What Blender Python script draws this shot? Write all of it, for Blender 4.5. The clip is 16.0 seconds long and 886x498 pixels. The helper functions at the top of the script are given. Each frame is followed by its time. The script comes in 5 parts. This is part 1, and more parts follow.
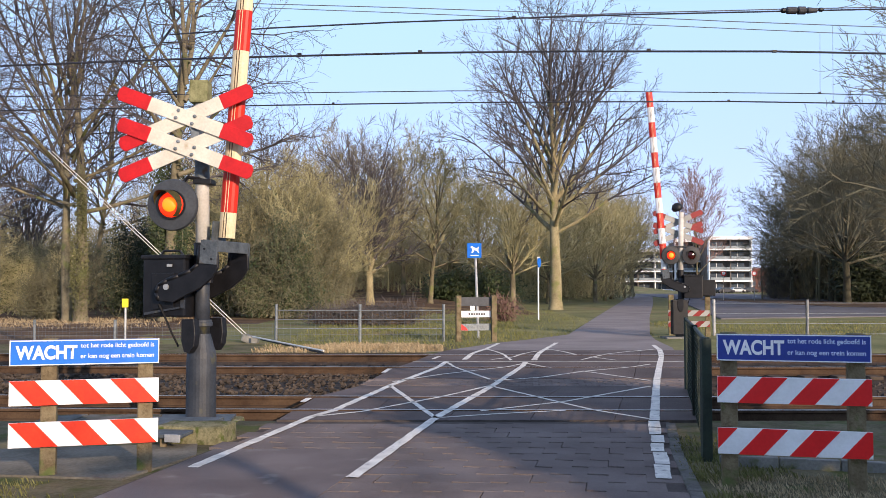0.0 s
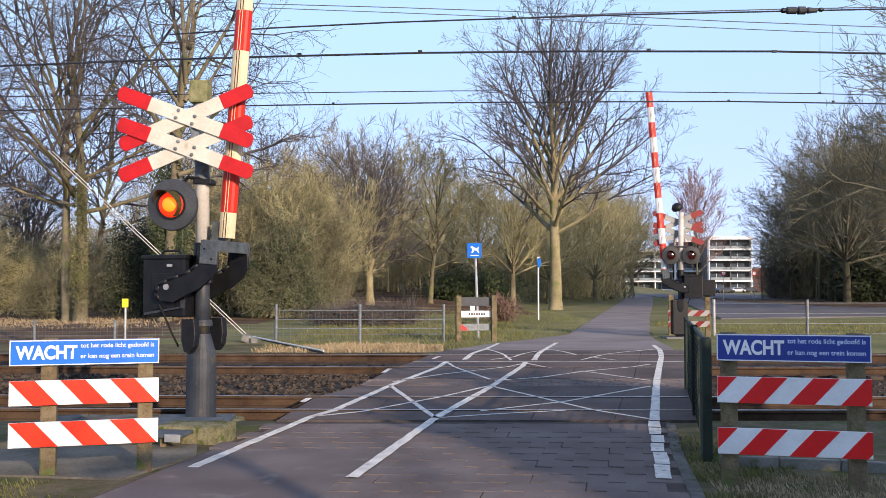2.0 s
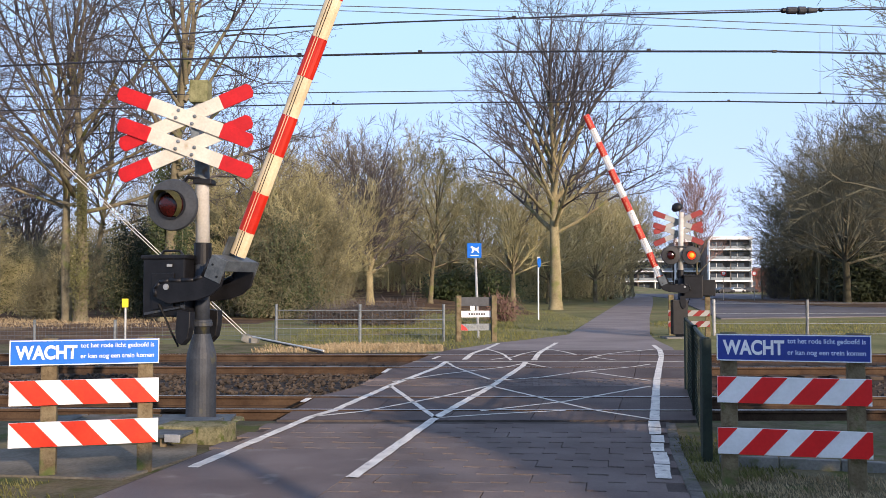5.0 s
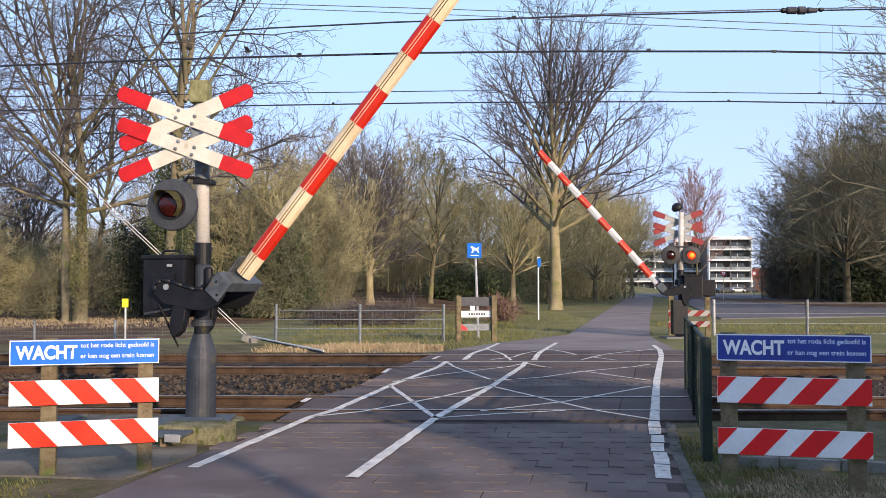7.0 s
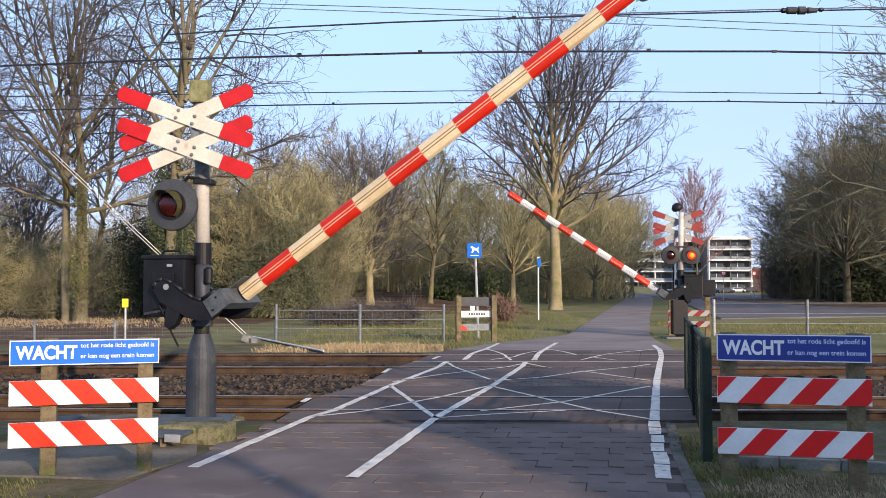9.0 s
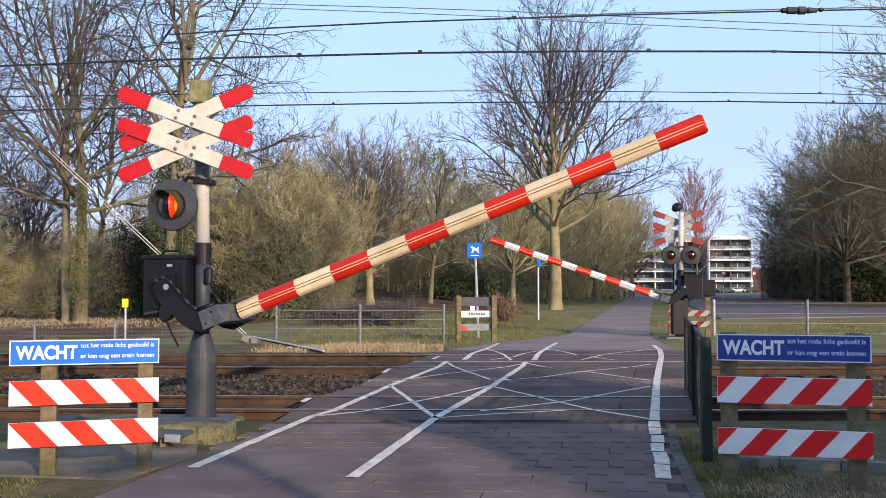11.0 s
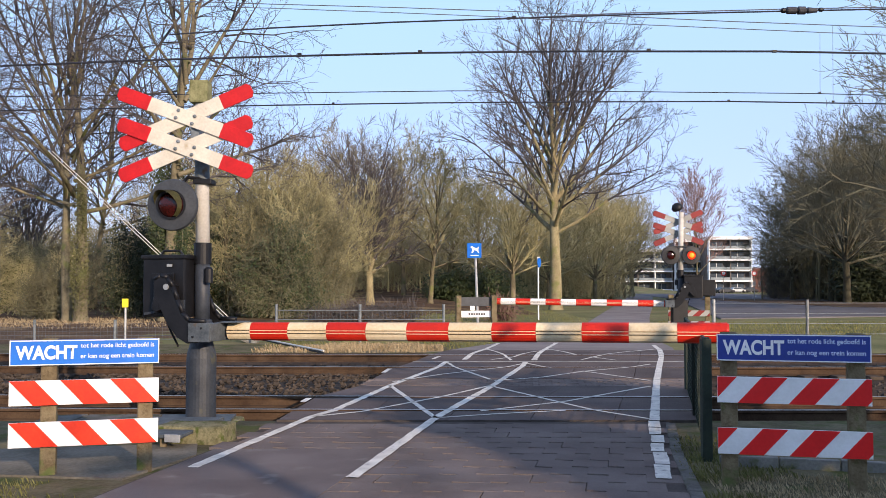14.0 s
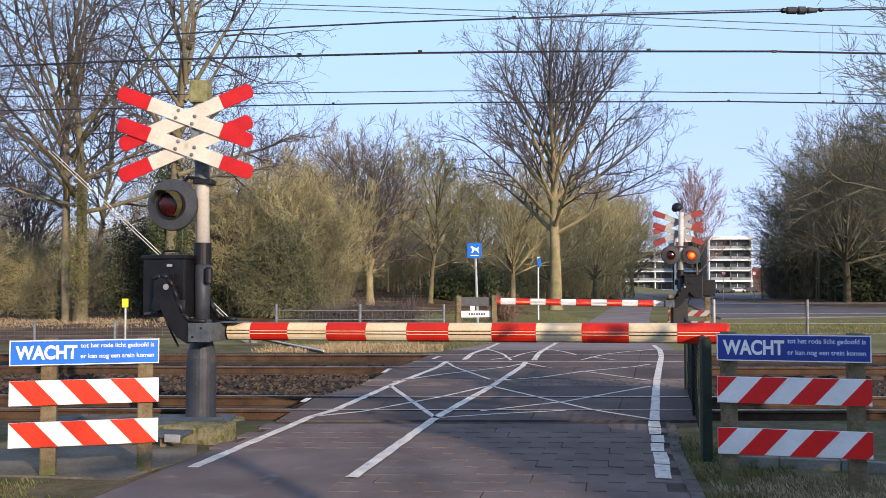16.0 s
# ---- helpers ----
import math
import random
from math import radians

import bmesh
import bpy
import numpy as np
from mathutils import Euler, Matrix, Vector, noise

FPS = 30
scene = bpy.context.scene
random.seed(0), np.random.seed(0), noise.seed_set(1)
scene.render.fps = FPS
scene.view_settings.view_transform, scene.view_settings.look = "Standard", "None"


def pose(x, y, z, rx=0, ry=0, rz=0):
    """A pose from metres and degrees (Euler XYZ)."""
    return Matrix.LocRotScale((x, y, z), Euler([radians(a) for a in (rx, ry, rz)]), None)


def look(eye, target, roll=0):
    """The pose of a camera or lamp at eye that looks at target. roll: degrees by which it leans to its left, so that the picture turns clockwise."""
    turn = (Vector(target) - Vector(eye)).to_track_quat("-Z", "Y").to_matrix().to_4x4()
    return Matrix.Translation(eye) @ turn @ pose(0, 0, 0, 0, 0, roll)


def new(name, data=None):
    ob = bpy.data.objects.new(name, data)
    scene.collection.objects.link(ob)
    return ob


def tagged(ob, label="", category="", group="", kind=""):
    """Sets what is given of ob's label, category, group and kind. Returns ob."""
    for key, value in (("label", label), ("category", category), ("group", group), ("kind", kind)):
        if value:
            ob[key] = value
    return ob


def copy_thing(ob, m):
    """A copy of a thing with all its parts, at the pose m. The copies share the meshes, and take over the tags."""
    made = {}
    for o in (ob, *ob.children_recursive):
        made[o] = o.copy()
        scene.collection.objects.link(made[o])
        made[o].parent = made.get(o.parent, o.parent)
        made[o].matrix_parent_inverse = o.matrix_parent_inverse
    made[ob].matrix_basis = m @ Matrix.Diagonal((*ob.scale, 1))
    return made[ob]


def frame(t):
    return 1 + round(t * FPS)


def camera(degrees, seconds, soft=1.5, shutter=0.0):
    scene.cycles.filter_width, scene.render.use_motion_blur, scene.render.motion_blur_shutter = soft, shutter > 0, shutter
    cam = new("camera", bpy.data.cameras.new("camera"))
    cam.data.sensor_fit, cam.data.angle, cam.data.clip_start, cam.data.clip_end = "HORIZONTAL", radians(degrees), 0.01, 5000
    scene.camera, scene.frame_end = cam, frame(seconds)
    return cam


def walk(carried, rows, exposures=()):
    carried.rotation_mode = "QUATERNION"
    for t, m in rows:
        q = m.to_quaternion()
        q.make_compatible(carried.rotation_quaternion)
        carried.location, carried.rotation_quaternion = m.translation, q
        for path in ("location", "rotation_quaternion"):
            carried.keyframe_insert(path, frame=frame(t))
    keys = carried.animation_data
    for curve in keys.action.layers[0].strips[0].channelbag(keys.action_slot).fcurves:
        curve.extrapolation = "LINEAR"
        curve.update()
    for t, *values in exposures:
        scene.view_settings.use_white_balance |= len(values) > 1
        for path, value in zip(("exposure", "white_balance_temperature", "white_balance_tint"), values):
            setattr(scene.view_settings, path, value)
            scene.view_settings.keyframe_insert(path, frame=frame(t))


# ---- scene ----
# ---------------------------------------------------------------- camera
cam = camera(52.2, 16.0, soft=0.8)
EYE = pose(0, 0, 1.55, 92.4, 0, 0)
walk(cam, [(0.0, EYE), (16.0, EYE)], exposures=[(0.0, 0.23, 6500, 18), (9.0, 0.22, 6500, 18), (12.0, 0.15, 6500, 18), (16.0, 0.15, 6500, 18)])

# ---------------------------------------------------------------- light
SUN_TURN, SUN_HEIGHT = 148.0, 16.0      # degrees clockwise from the view, and above the horizon
world = bpy.data.worlds.new("sky")
scene.world = world
world.use_nodes = True
wn = world.node_tree.nodes
sky = wn.new("ShaderNodeTexSky")
sky.sky_type = "NISHITA"
sky.sun_disc = False
sky.sun_elevation, sky.sun_rotation = radians(SUN_HEIGHT), radians(SUN_TURN)
sky.air_density, sky.dust_density, sky.ozone_density = 1.0, 0.0, 3.0
sky.altitude = 1500
wn["Background"].inputs["Strength"].default_value = 0.33
haze = wn.new("ShaderNodeMix")
haze.data_type = "RGBA"
haze.inputs["Factor"].default_value = 0.85
# the haze turns more violet towards the horizon and deeper blue overhead
where = wn.new("ShaderNodeTexCoord")
split = wn.new("ShaderNodeSeparateXYZ")
world.node_tree.links.new(where.outputs["Generated"], split.inputs[0])
tint = wn.new("ShaderNodeValToRGB")
stops = tint.color_ramp.elements
stops[0].position, stops[0].color = 0.02, (0.474, 0.560, 0.890, 1)
stops[1].position, stops[1].color = 0.30, (0.463, 0.720, 0.985, 1)
top = stops.new(1.0)
top.color = (0.300, 0.370, 0.640, 1)
world.node_tree.links.new(split.outputs["Z"], tint.inputs[0])
bright = wn.new("ShaderNodeVectorMath")
bright.operation = "SCALE"
bright.inputs["Scale"].default_value = 3.15
world.node_tree.links.new(tint.outputs["Color"], bright.inputs[0])
world.node_tree.links.new(bright.outputs["Vector"], haze.inputs["B"])
world.node_tree.links.new(sky.outputs[0], haze.inputs["A"])
world.node_tree.links.new(haze.outputs["Result"], wn["Background"].inputs["Color"])
sun_data = bpy.data.lights.new("sun", "SUN")
sun_data.energy, sun_data.angle, sun_data.color = 5.0, radians(0.5), (1.0, 0.82, 0.60)
sun = new("sun", sun_data)
_c = math.cos(radians(SUN_HEIGHT))
SUN_DIR = Vector((math.sin(radians(SUN_TURN)) * _c, math.cos(radians(SUN_TURN)) * _c, math.sin(radians(SUN_HEIGHT))))
sun.matrix_world = look(SUN_DIR * 60, (0, 0, 0))


# ---------------------------------------------------------------- materials
def material(name, a, b, scale=6.0, rough=0.8, metal=0.0, bump=0.2, fine=40.0, speck=None, per_piece=0.0, island=0.0, spec=None):
    """Two colours mixed by two sizes of noise, with relief; per_piece and island shift the brightness from piece to piece."""
    m = bpy.data.materials.new(name)
    m.use_nodes = True
    nt = m.node_tree
    n, l = nt.nodes, nt.links
    bsdf = n["Principled BSDF"]
    bsdf.inputs["Roughness"].default_value = rough
    bsdf.inputs["Metallic"].default_value = metal
    bsdf.inputs["Specular IOR Level"].default_value = spec if spec is not None else (0.1 if rough >= 0.8 else 0.4)
    geo = n.new("ShaderNodeNewGeometry")
    big, small = n.new("ShaderNodeTexNoise"), n.new("ShaderNodeTexNoise")
    big.inputs["Scale"].default_value, small.inputs["Scale"].default_value = scale, fine
    big.inputs["Detail"].default_value, small.inputs["Detail"].default_value = 6, 4
    for t in (big, small):
        l.new(geo.outputs["Position"], t.inputs["Vector"])
    add = n.new("ShaderNodeMath")
    add.operation = "MULTIPLY_ADD"
    l.new(small.outputs["Fac"], add.inputs[0])
    add.inputs[1].default_value = 0.5
    l.new(big.outputs["Fac"], add.inputs[2])
    ramp = n.new("ShaderNodeValToRGB")
    ramp.color_ramp.elements[0].position, ramp.color_ramp.elements[1].position = 0.55, 0.95
    ramp.color_ramp.elements[0].color, ramp.color_ramp.elements[1].color = (*a, 1), (*b, 1)
    l.new(add.outputs[0], ramp.inputs[0])
    out = ramp.outputs["Color"]
    if speck:
        mix = n.new("ShaderNodeMix")
        mix.data_type = "RGBA"
        spots = n.new("ShaderNodeTexNoise")
        spots.inputs["Scale"].default_value = speck[1]
        spots.inputs["Detail"].default_value = 5
        l.new(geo.outputs["Position"], spots.inputs["Vector"])
        cut = n.new("ShaderNodeMapRange")
        cut.inputs["From Min"].default_value, cut.inputs["From Max"].default_value = speck[2], speck[2] + 0.12
        l.new(spots.outputs["Fac"], cut.inputs["Value"])
        l.new(cut.outputs["Result"], mix.inputs["Factor"])
        l.new(out, mix.inputs["A"])
        mix.inputs["B"].default_value = (*speck[0], 1)
        out = mix.outputs["Result"]
    if per_piece or island:
        amount = per_piece or island
        if per_piece:
            src = n.new("ShaderNodeObjectInfo").outputs["Random"]
        else:
            src = geo.outputs["Random Per Island"]
        rng = n.new("ShaderNodeMapRange")
        rng.inputs["To Min"].default_value, rng.inputs["To Max"].default_value = 1 - amount, 1 + amount
        l.new(src, rng.inputs["Value"])
        hsv = n.new("ShaderNodeHueSaturation")
        l.new(rng.outputs["Result"], hsv.inputs["Value"])
        l.new(out, hsv.inputs["Color"])
        out = hsv.outputs["Color"]
    l.new(out, bsdf.inputs["Base Color"])
    if bump:
        bmp = n.new("ShaderNodeBump")
        bmp.inputs["Strength"].default_value = bump
        bmp.inputs["Distance"].default_value = 0.02
        l.new(small.outputs["Fac"], bmp.inputs["Height"])
        l.new(bmp.outputs["Normal"], bsdf.inputs["Normal"])
    return m


def glowing(name, colour, strength):
    m = bpy.data.materials.new(name)
    m.use_nodes = True
    b = m.node_tree.nodes["Principled BSDF"]
    b.inputs["Base Color"].default_value = (*colour, 1)
    b.inputs["Emission Color"].default_value = (*colour, 1)
    b.inputs["Emission Strength"].default_value = strength
    return m


BRICK = material("clinker_brick", (0.118, 0.093, 0.082), (0.199, 0.16, 0.142), 1.2, 0.85, bump=0.35, fine=70, per_piece=0.06)
BRICK_REST = material("clinker_brick_joined", (0.118, 0.093, 0.082), (0.199, 0.16, 0.142), 1.2, 0.85, bump=0.35, fine=70, island=0.1)
JOINT = material("joint_sand", (0.062, 0.050, 0.044), (0.105, 0.086, 0.074), 4, 0.95)
PANEL = material("crossing_panel", (0.08, 0.062, 0.056), (0.144, 0.113, 0.101), 0.9, 0.8, bump=0.25, fine=90, per_piece=0.10)
PANEL_EDGE = material("worn_concrete_edge", (0.22, 0.21, 0.19), (0.40, 0.38, 0.34), 3, 0.85)
ASPHALT = material("asphalt", (0.185, 0.157, 0.145), (0.275, 0.236, 0.216), 0.5, 0.9, bump=0.3, fine=120)
ASPHALT_NEAR = material("worn_smooth_asphalt", (0.112, 0.090, 0.083), (0.185, 0.152, 0.140), 1.0, 0.85, bump=0.25, fine=110, speck=((0.21, 0.185, 0.165), 2.6, 0.60))
ASPHALT_FAR = material("pale_asphalt", (0.115, 0.105, 0.105), (0.173, 0.161, 0.162), 0.3, 0.9, bump=0.2, fine=60)
PAINT_LINE = material("road_paint", (0.5, 0.46, 0.39), (0.8, 0.75, 0.65), 5, 0.7, bump=0.2, fine=60, speck=((0.16, 0.14, 0.13), 11, 0.60))
GRASS = material("grass_ground", (0.108, 0.113, 0.042), (0.235, 0.211, 0.094), 0.35, 0.95, bump=0.6, fine=9, speck=((0.20, 0.145, 0.075), 0.22, 0.56))
VERGE = material("worn_verge_soil", (0.077, 0.065, 0.032), (0.171, 0.144, 0.083), 1.6, 0.95, bump=0.7, fine=22, speck=((0.075, 0.085, 0.026), 2.2, 0.52))
STRAW_BED = material("matted_dry_grass", (0.18, 0.138, 0.075), (0.34, 0.265, 0.155), 1.5, 0.95, bump=0.8, fine=25, speck=((0.11, 0.10, 0.045), 1.2, 0.58))
DIRT = material("trodden_dirt", (0.12, 0.105, 0.078), (0.22, 0.19, 0.145), 2.0, 0.95, bump=0.5, fine=30)
LITTER = material("leaf_litter", (0.057, 0.037, 0.025), (0.156, 0.098, 0.057), 0.6, 0.95, bump=0.6, fine=8, speck=((0.24, 0.17, 0.09), 0.25, 0.56))
BALLAST = material("ballast", (0.027, 0.022, 0.018), (0.086, 0.068, 0.054), 5, 0.95, bump=0.9, fine=16, island=0.3)
RUSTY_BALLAST = material("rusty_ballast_bed", (0.035, 0.023, 0.016), (0.088, 0.057, 0.036), 3, 0.95, bump=0.9, fine=18)
RUST = material("rusty_rail", (0.048, 0.029, 0.019), (0.094, 0.060, 0.037), 4, 0.85, bump=0.3)
RAIL_HEAD = material("worn_rail_head", (0.30, 0.28, 0.26), (0.48, 0.46, 0.44), 3, 0.42, 0.8, bump=0.05)
SLEEPER = material("sleeper", (0.051, 0.038, 0.029), (0.102, 0.080, 0.061), 5, 0.9)
CONCRETE = material("weathered_concrete", (0.14, 0.135, 0.12), (0.26, 0.25, 0.22), 4, 0.9, bump=0.4, speck=((0.10, 0.11, 0.045), 5, 0.55))
DARK_CONCRETE = material("grimy_concrete", (0.085, 0.080, 0.070), (0.16, 0.150, 0.132), 4, 0.9, bump=0.4, speck=((0.07, 0.075, 0.035), 5, 0.55))
MOSSY = material("mossy_concrete", (0.085, 0.080, 0.040), (0.24, 0.22, 0.13), 5, 0.95, bump=0.6, speck=((0.07, 0.09, 0.02), 9, 0.55))
OLD_WOOD = material("old_wood_post", (0.112, 0.082, 0.046), (0.225, 0.178, 0.108), 7, 0.9, bump=0.5, fine=50, speck=((0.10, 0.12, 0.04), 6, 0.55))
BLACK_STEEL = material("black_painted_steel", (0.0045, 0.0045, 0.0055), (0.011, 0.011, 0.013), 7, 0.5, 0.0, bump=0.08, speck=((0.020, 0.018, 0.016), 11, 0.66), spec=0.3)
BLUE_STEEL = material("dark_blue_grey_steel", (0.02, 0.024, 0.031), (0.042, 0.048, 0.058), 5, 0.55, 0.0, bump=0.12, speck=((0.10, 0.09, 0.035), 4, 0.64))
GREY_STEEL = material("grey_weathered_steel", (0.11, 0.13, 0.14), (0.22, 0.24, 0.25), 8, 0.55, 0.2, bump=0.15, speck=((0.10, 0.09, 0.07), 12, 0.60))
GALVANISED = material("galvanised_steel", (0.30, 0.31, 0.31), (0.48, 0.48, 0.47), 6, 0.5, 0.4, bump=0.08)
POLE_PAINT = material("pole_paint", (0.46, 0.43, 0.38), (0.62, 0.59, 0.53), 4, 0.6, bump=0.1, speck=((0.25, 0.22, 0.17), 6, 0.62))
CAP_GREEN = material("algae_cap", (0.13, 0.13, 0.06), (0.28, 0.27, 0.14), 9, 0.85, bump=0.3)
SIGN_RED = material("sign_red", (0.40, 0.002, 0.003), (0.53, 0.005, 0.006), 5, 0.5, bump=0.03)
SIGN_WHITE = material("sign_white", (0.50, 0.455, 0.37), (0.66, 0.61, 0.51), 3, 0.5, bump=0.03, speck=((0.38, 0.30, 0.19), 7, 0.64))
# white and red dulled for shade: backs of far crosses, far board
SHADED_WHITE = material("white_dulled_for_shade", (0.22, 0.22, 0.21), (0.36, 0.36, 0.34), 2, 0.6, bump=0.05)
SHADED_RED = material("red_dulled_for_shade", (0.16, 0.008, 0.008), (0.26, 0.02, 0.018), 3, 0.6, bump=0.05)
STRIPE_RED = material("board_red_foil", (0.56, 0.020, 0.002), (0.68, 0.034, 0.004), 5, 0.45, bump=0.02)
# cooler copy of the red foil, coloured for the shaded right board
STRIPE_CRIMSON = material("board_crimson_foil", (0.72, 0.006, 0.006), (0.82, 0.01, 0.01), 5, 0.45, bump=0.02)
STRIPE_WHITE = material("board_white_foil", (0.76, 0.75, 0.72), (0.88, 0.87, 0.85), 4, 0.45, bump=0.02)
SIGN_BLUE = material("sign_blue", (0.006, 0.125, 0.53), (0.010, 0.165, 0.62), 3, 0.4, bump=0.02)
# sign blue darkened: the right board's shade is put into the colour
SIGN_BLUE_SHADED = material("sign_blue_shaded", (0.014, 0.036, 0.240), (0.019, 0.048, 0.296), 3, 0.4, bump=0.02)
LETTER = material("letter_white", (0.78, 0.78, 0.78), (0.88, 0.88, 0.88), 3, 0.5, bump=0)
LETTER_FADED = material("letter_faded_pale_blue", (0.5, 0.6, 0.8), (0.66, 0.74, 0.9), 25, 0.5, bump=0)
BOOM_RED = material("boom_red", (0.48, 0.013, 0.002), (0.63, 0.022, 0.004), 3, 0.5, bump=0.05, per_piece=0.08)
BOOM_WHITE = material("boom_cream", (0.60, 0.46, 0.265), (0.78, 0.645, 0.425), 2.5, 0.55, bump=0.05, per_piece=0.05)
BOOM_PALE = material("boom_white", (0.70, 0.69, 0.66), (0.84, 0.83, 0.80), 2.5, 0.55, bump=0.05)
SLOT = material("boom_slot_dark", (0.03, 0.02, 0.015), (0.07, 0.045, 0.03), 5, 0.8, bump=0)
YOKE_STEEL = material("dull_dark_steel", (0.050, 0.060, 0.068), (0.115, 0.130, 0.140), 7, 0.6, 0.2, bump=0.15, speck=((0.11, 0.075, 0.045), 9, 0.62))
LAMP_GREY = material("lamp_disc_grey", (0.028, 0.032, 0.038), (0.050, 0.055, 0.063), 5, 0.65, bump=0.05)
LAMP_BLACK = material("lamp_disc_black", (0.012, 0.012, 0.014), (0.028, 0.028, 0.030), 5, 0.6, bump=0.05)
VISOR_OLIVE = material("visor_inside", (0.06, 0.055, 0.02), (0.13, 0.12, 0.045), 9, 0.6, bump=0.05)
LENS_DARK = material("unlit_red_lens", (0.02, 0.002, 0.002), (0.042, 0.005, 0.004), 20, 0.2, bump=0.05)
LENS_LIT = glowing("lit_lens_amber_core", (1.0, 0.19, 0.006), 1.25)
LENS_RED = glowing("lit_lens_red_rim", (0.90, 0.030, 0.004), 0.95)
YELLOW = material("yellow_plate", (0.75, 0.60, 0.02), (0.85, 0.70, 0.04), 5, 0.5, bump=0.02)
WIRE = material("overhead_wire", (0.012, 0.014, 0.022), (0.030, 0.032, 0.042), 5, 0.6, bump=0)
WIRE_THIN = material("patina_wire", (0.07, 0.08, 0.11), (0.12, 0.13, 0.16), 5, 0.6, bump=0)
CABLE_WHITE = material("pale_stay_cable", (0.55, 0.53, 0.47), (0.72, 0.70, 0.64), 5, 0.6, bump=0)
MESH_GREEN = material("dark_green_mesh", (0.009, 0.017, 0.011), (0.021, 0.034, 0.021), 6, 0.6, bump=0.05)
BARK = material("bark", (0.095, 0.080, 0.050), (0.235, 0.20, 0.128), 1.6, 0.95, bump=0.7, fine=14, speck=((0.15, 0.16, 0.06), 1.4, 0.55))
# bark again in a shaded and a sunlit copy, light kept in the colour
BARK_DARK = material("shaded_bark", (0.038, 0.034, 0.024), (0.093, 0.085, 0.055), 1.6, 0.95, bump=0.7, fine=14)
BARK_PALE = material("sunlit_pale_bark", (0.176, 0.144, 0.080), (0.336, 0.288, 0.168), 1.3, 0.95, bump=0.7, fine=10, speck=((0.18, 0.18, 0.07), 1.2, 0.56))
TWIG = material("twigs", (0.230, 0.207, 0.110), (0.414, 0.374, 0.207), 0.5, 0.95, bump=0)
TWIG_GREY = material("grey_twigs", (0.190, 0.170, 0.120), (0.345, 0.313, 0.218), 0.5, 0.95, bump=0)
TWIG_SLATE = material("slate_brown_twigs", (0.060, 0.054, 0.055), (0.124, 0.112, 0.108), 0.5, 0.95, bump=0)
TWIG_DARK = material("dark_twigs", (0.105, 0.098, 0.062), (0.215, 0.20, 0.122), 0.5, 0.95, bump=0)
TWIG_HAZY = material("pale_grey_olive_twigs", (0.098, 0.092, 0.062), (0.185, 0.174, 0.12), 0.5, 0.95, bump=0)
TWIG_RED = material("reddish_birch_twigs", (0.16, 0.09, 0.075), (0.27, 0.17, 0.14), 0.5, 0.95, bump=0)
LEAF = material("evergreen_leaves", (0.022, 0.038, 0.012), (0.065, 0.085, 0.030), 1.2, 0.6, bump=0, island=0.35)
# evergreen_leaves made darker, with the shade under trees put into the colour
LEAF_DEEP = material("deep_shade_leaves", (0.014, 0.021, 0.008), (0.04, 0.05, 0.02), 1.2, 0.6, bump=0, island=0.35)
LEAF_OLIVE = material("olive_shrub_leaves", (0.075, 0.078, 0.03), (0.15, 0.14, 0.06), 1.0, 0.8, bump=0, island=0.35)
STRAW = material("dry_straw", (0.255, 0.19, 0.11), (0.42, 0.33, 0.2), 3, 0.9, bump=0, island=0.3)
BLADE_GREEN = material("grass_blades", (0.08, 0.088, 0.028), (0.2, 0.185, 0.068), 2, 0.8, bump=0, island=0.35)
FACADE = material("white_facade", (0.68, 0.68, 0.68), (0.82, 0.82, 0.81), 0.3, 0.8, bump=0.02)
FACADE_DARK = material("recessed_wall", (0.10, 0.085, 0.075), (0.20, 0.17, 0.15), 0.4, 0.8, bump=0.02)
GLASS = material("window_glass", (0.03, 0.04, 0.05), (0.07, 0.085, 0.10), 0.6, 0.12, bump=0)
RAILING = material("balcony_glass_panel", (0.16, 0.19, 0.20), (0.30, 0.33, 0.34), 0.5, 0.3, bump=0)
RED_BRICK = material("red_brick_wall", (0.085, 0.042, 0.036), (0.14, 0.075, 0.062), 0.8, 0.9, bump=0.1)
PALE_WALL = material("pale_yellow_wall", (0.32, 0.26, 0.17), (0.41, 0.335, 0.23), 0.8, 0.85, bump=0.05)
ROOF_TILE = material("roof_tiles", (0.12, 0.05, 0.04), (0.20, 0.09, 0.07), 0.8, 0.85, bump=0.1)
CAR_DARK = material("car_paint_dark", (0.02, 0.022, 0.03), (0.04, 0.042, 0.05), 1, 0.25, bump=0)
CAR_PALE = material("car_paint_silver", (0.30, 0.32, 0.34), (0.42, 0.43, 0.45), 1, 0.3, 0.4, bump=0)
RUBBER = material("rubber", (0.012, 0.012, 0.012), (0.025, 0.025, 0.025), 8, 0.8, bump=0)
PORCELAIN = material("insulator_brown", (0.028, 0.03, 0.036), (0.055, 0.056, 0.062), 8, 0.4, bump=0)
FEATHER = material("dark_feathers", (0.015, 0.015, 0.018), (0.04, 0.038, 0.04), 9, 0.7, bump=0)


# ---------------------------------------------------------------- mesh helpers
def finish(name, bm, mats, parent=None, label="", smooth=False):
    me = bpy.data.meshes.new(name)
    bm.to_mesh(me)
    bm.free()
    for mt in (mats if isinstance(mats, (list, tuple)) else [mats]):
        me.materials.append(mt)
    if smooth:
        for p in me.polygons:
            p.use_smooth = True
    ob = new(name, me)
    ob.parent = parent
    if label:
        ob["label"] = label
    return ob


def part(name, bm, mat, parent, label="", smooth=False):
    return finish(name, bm, mat, parent, label, smooth)


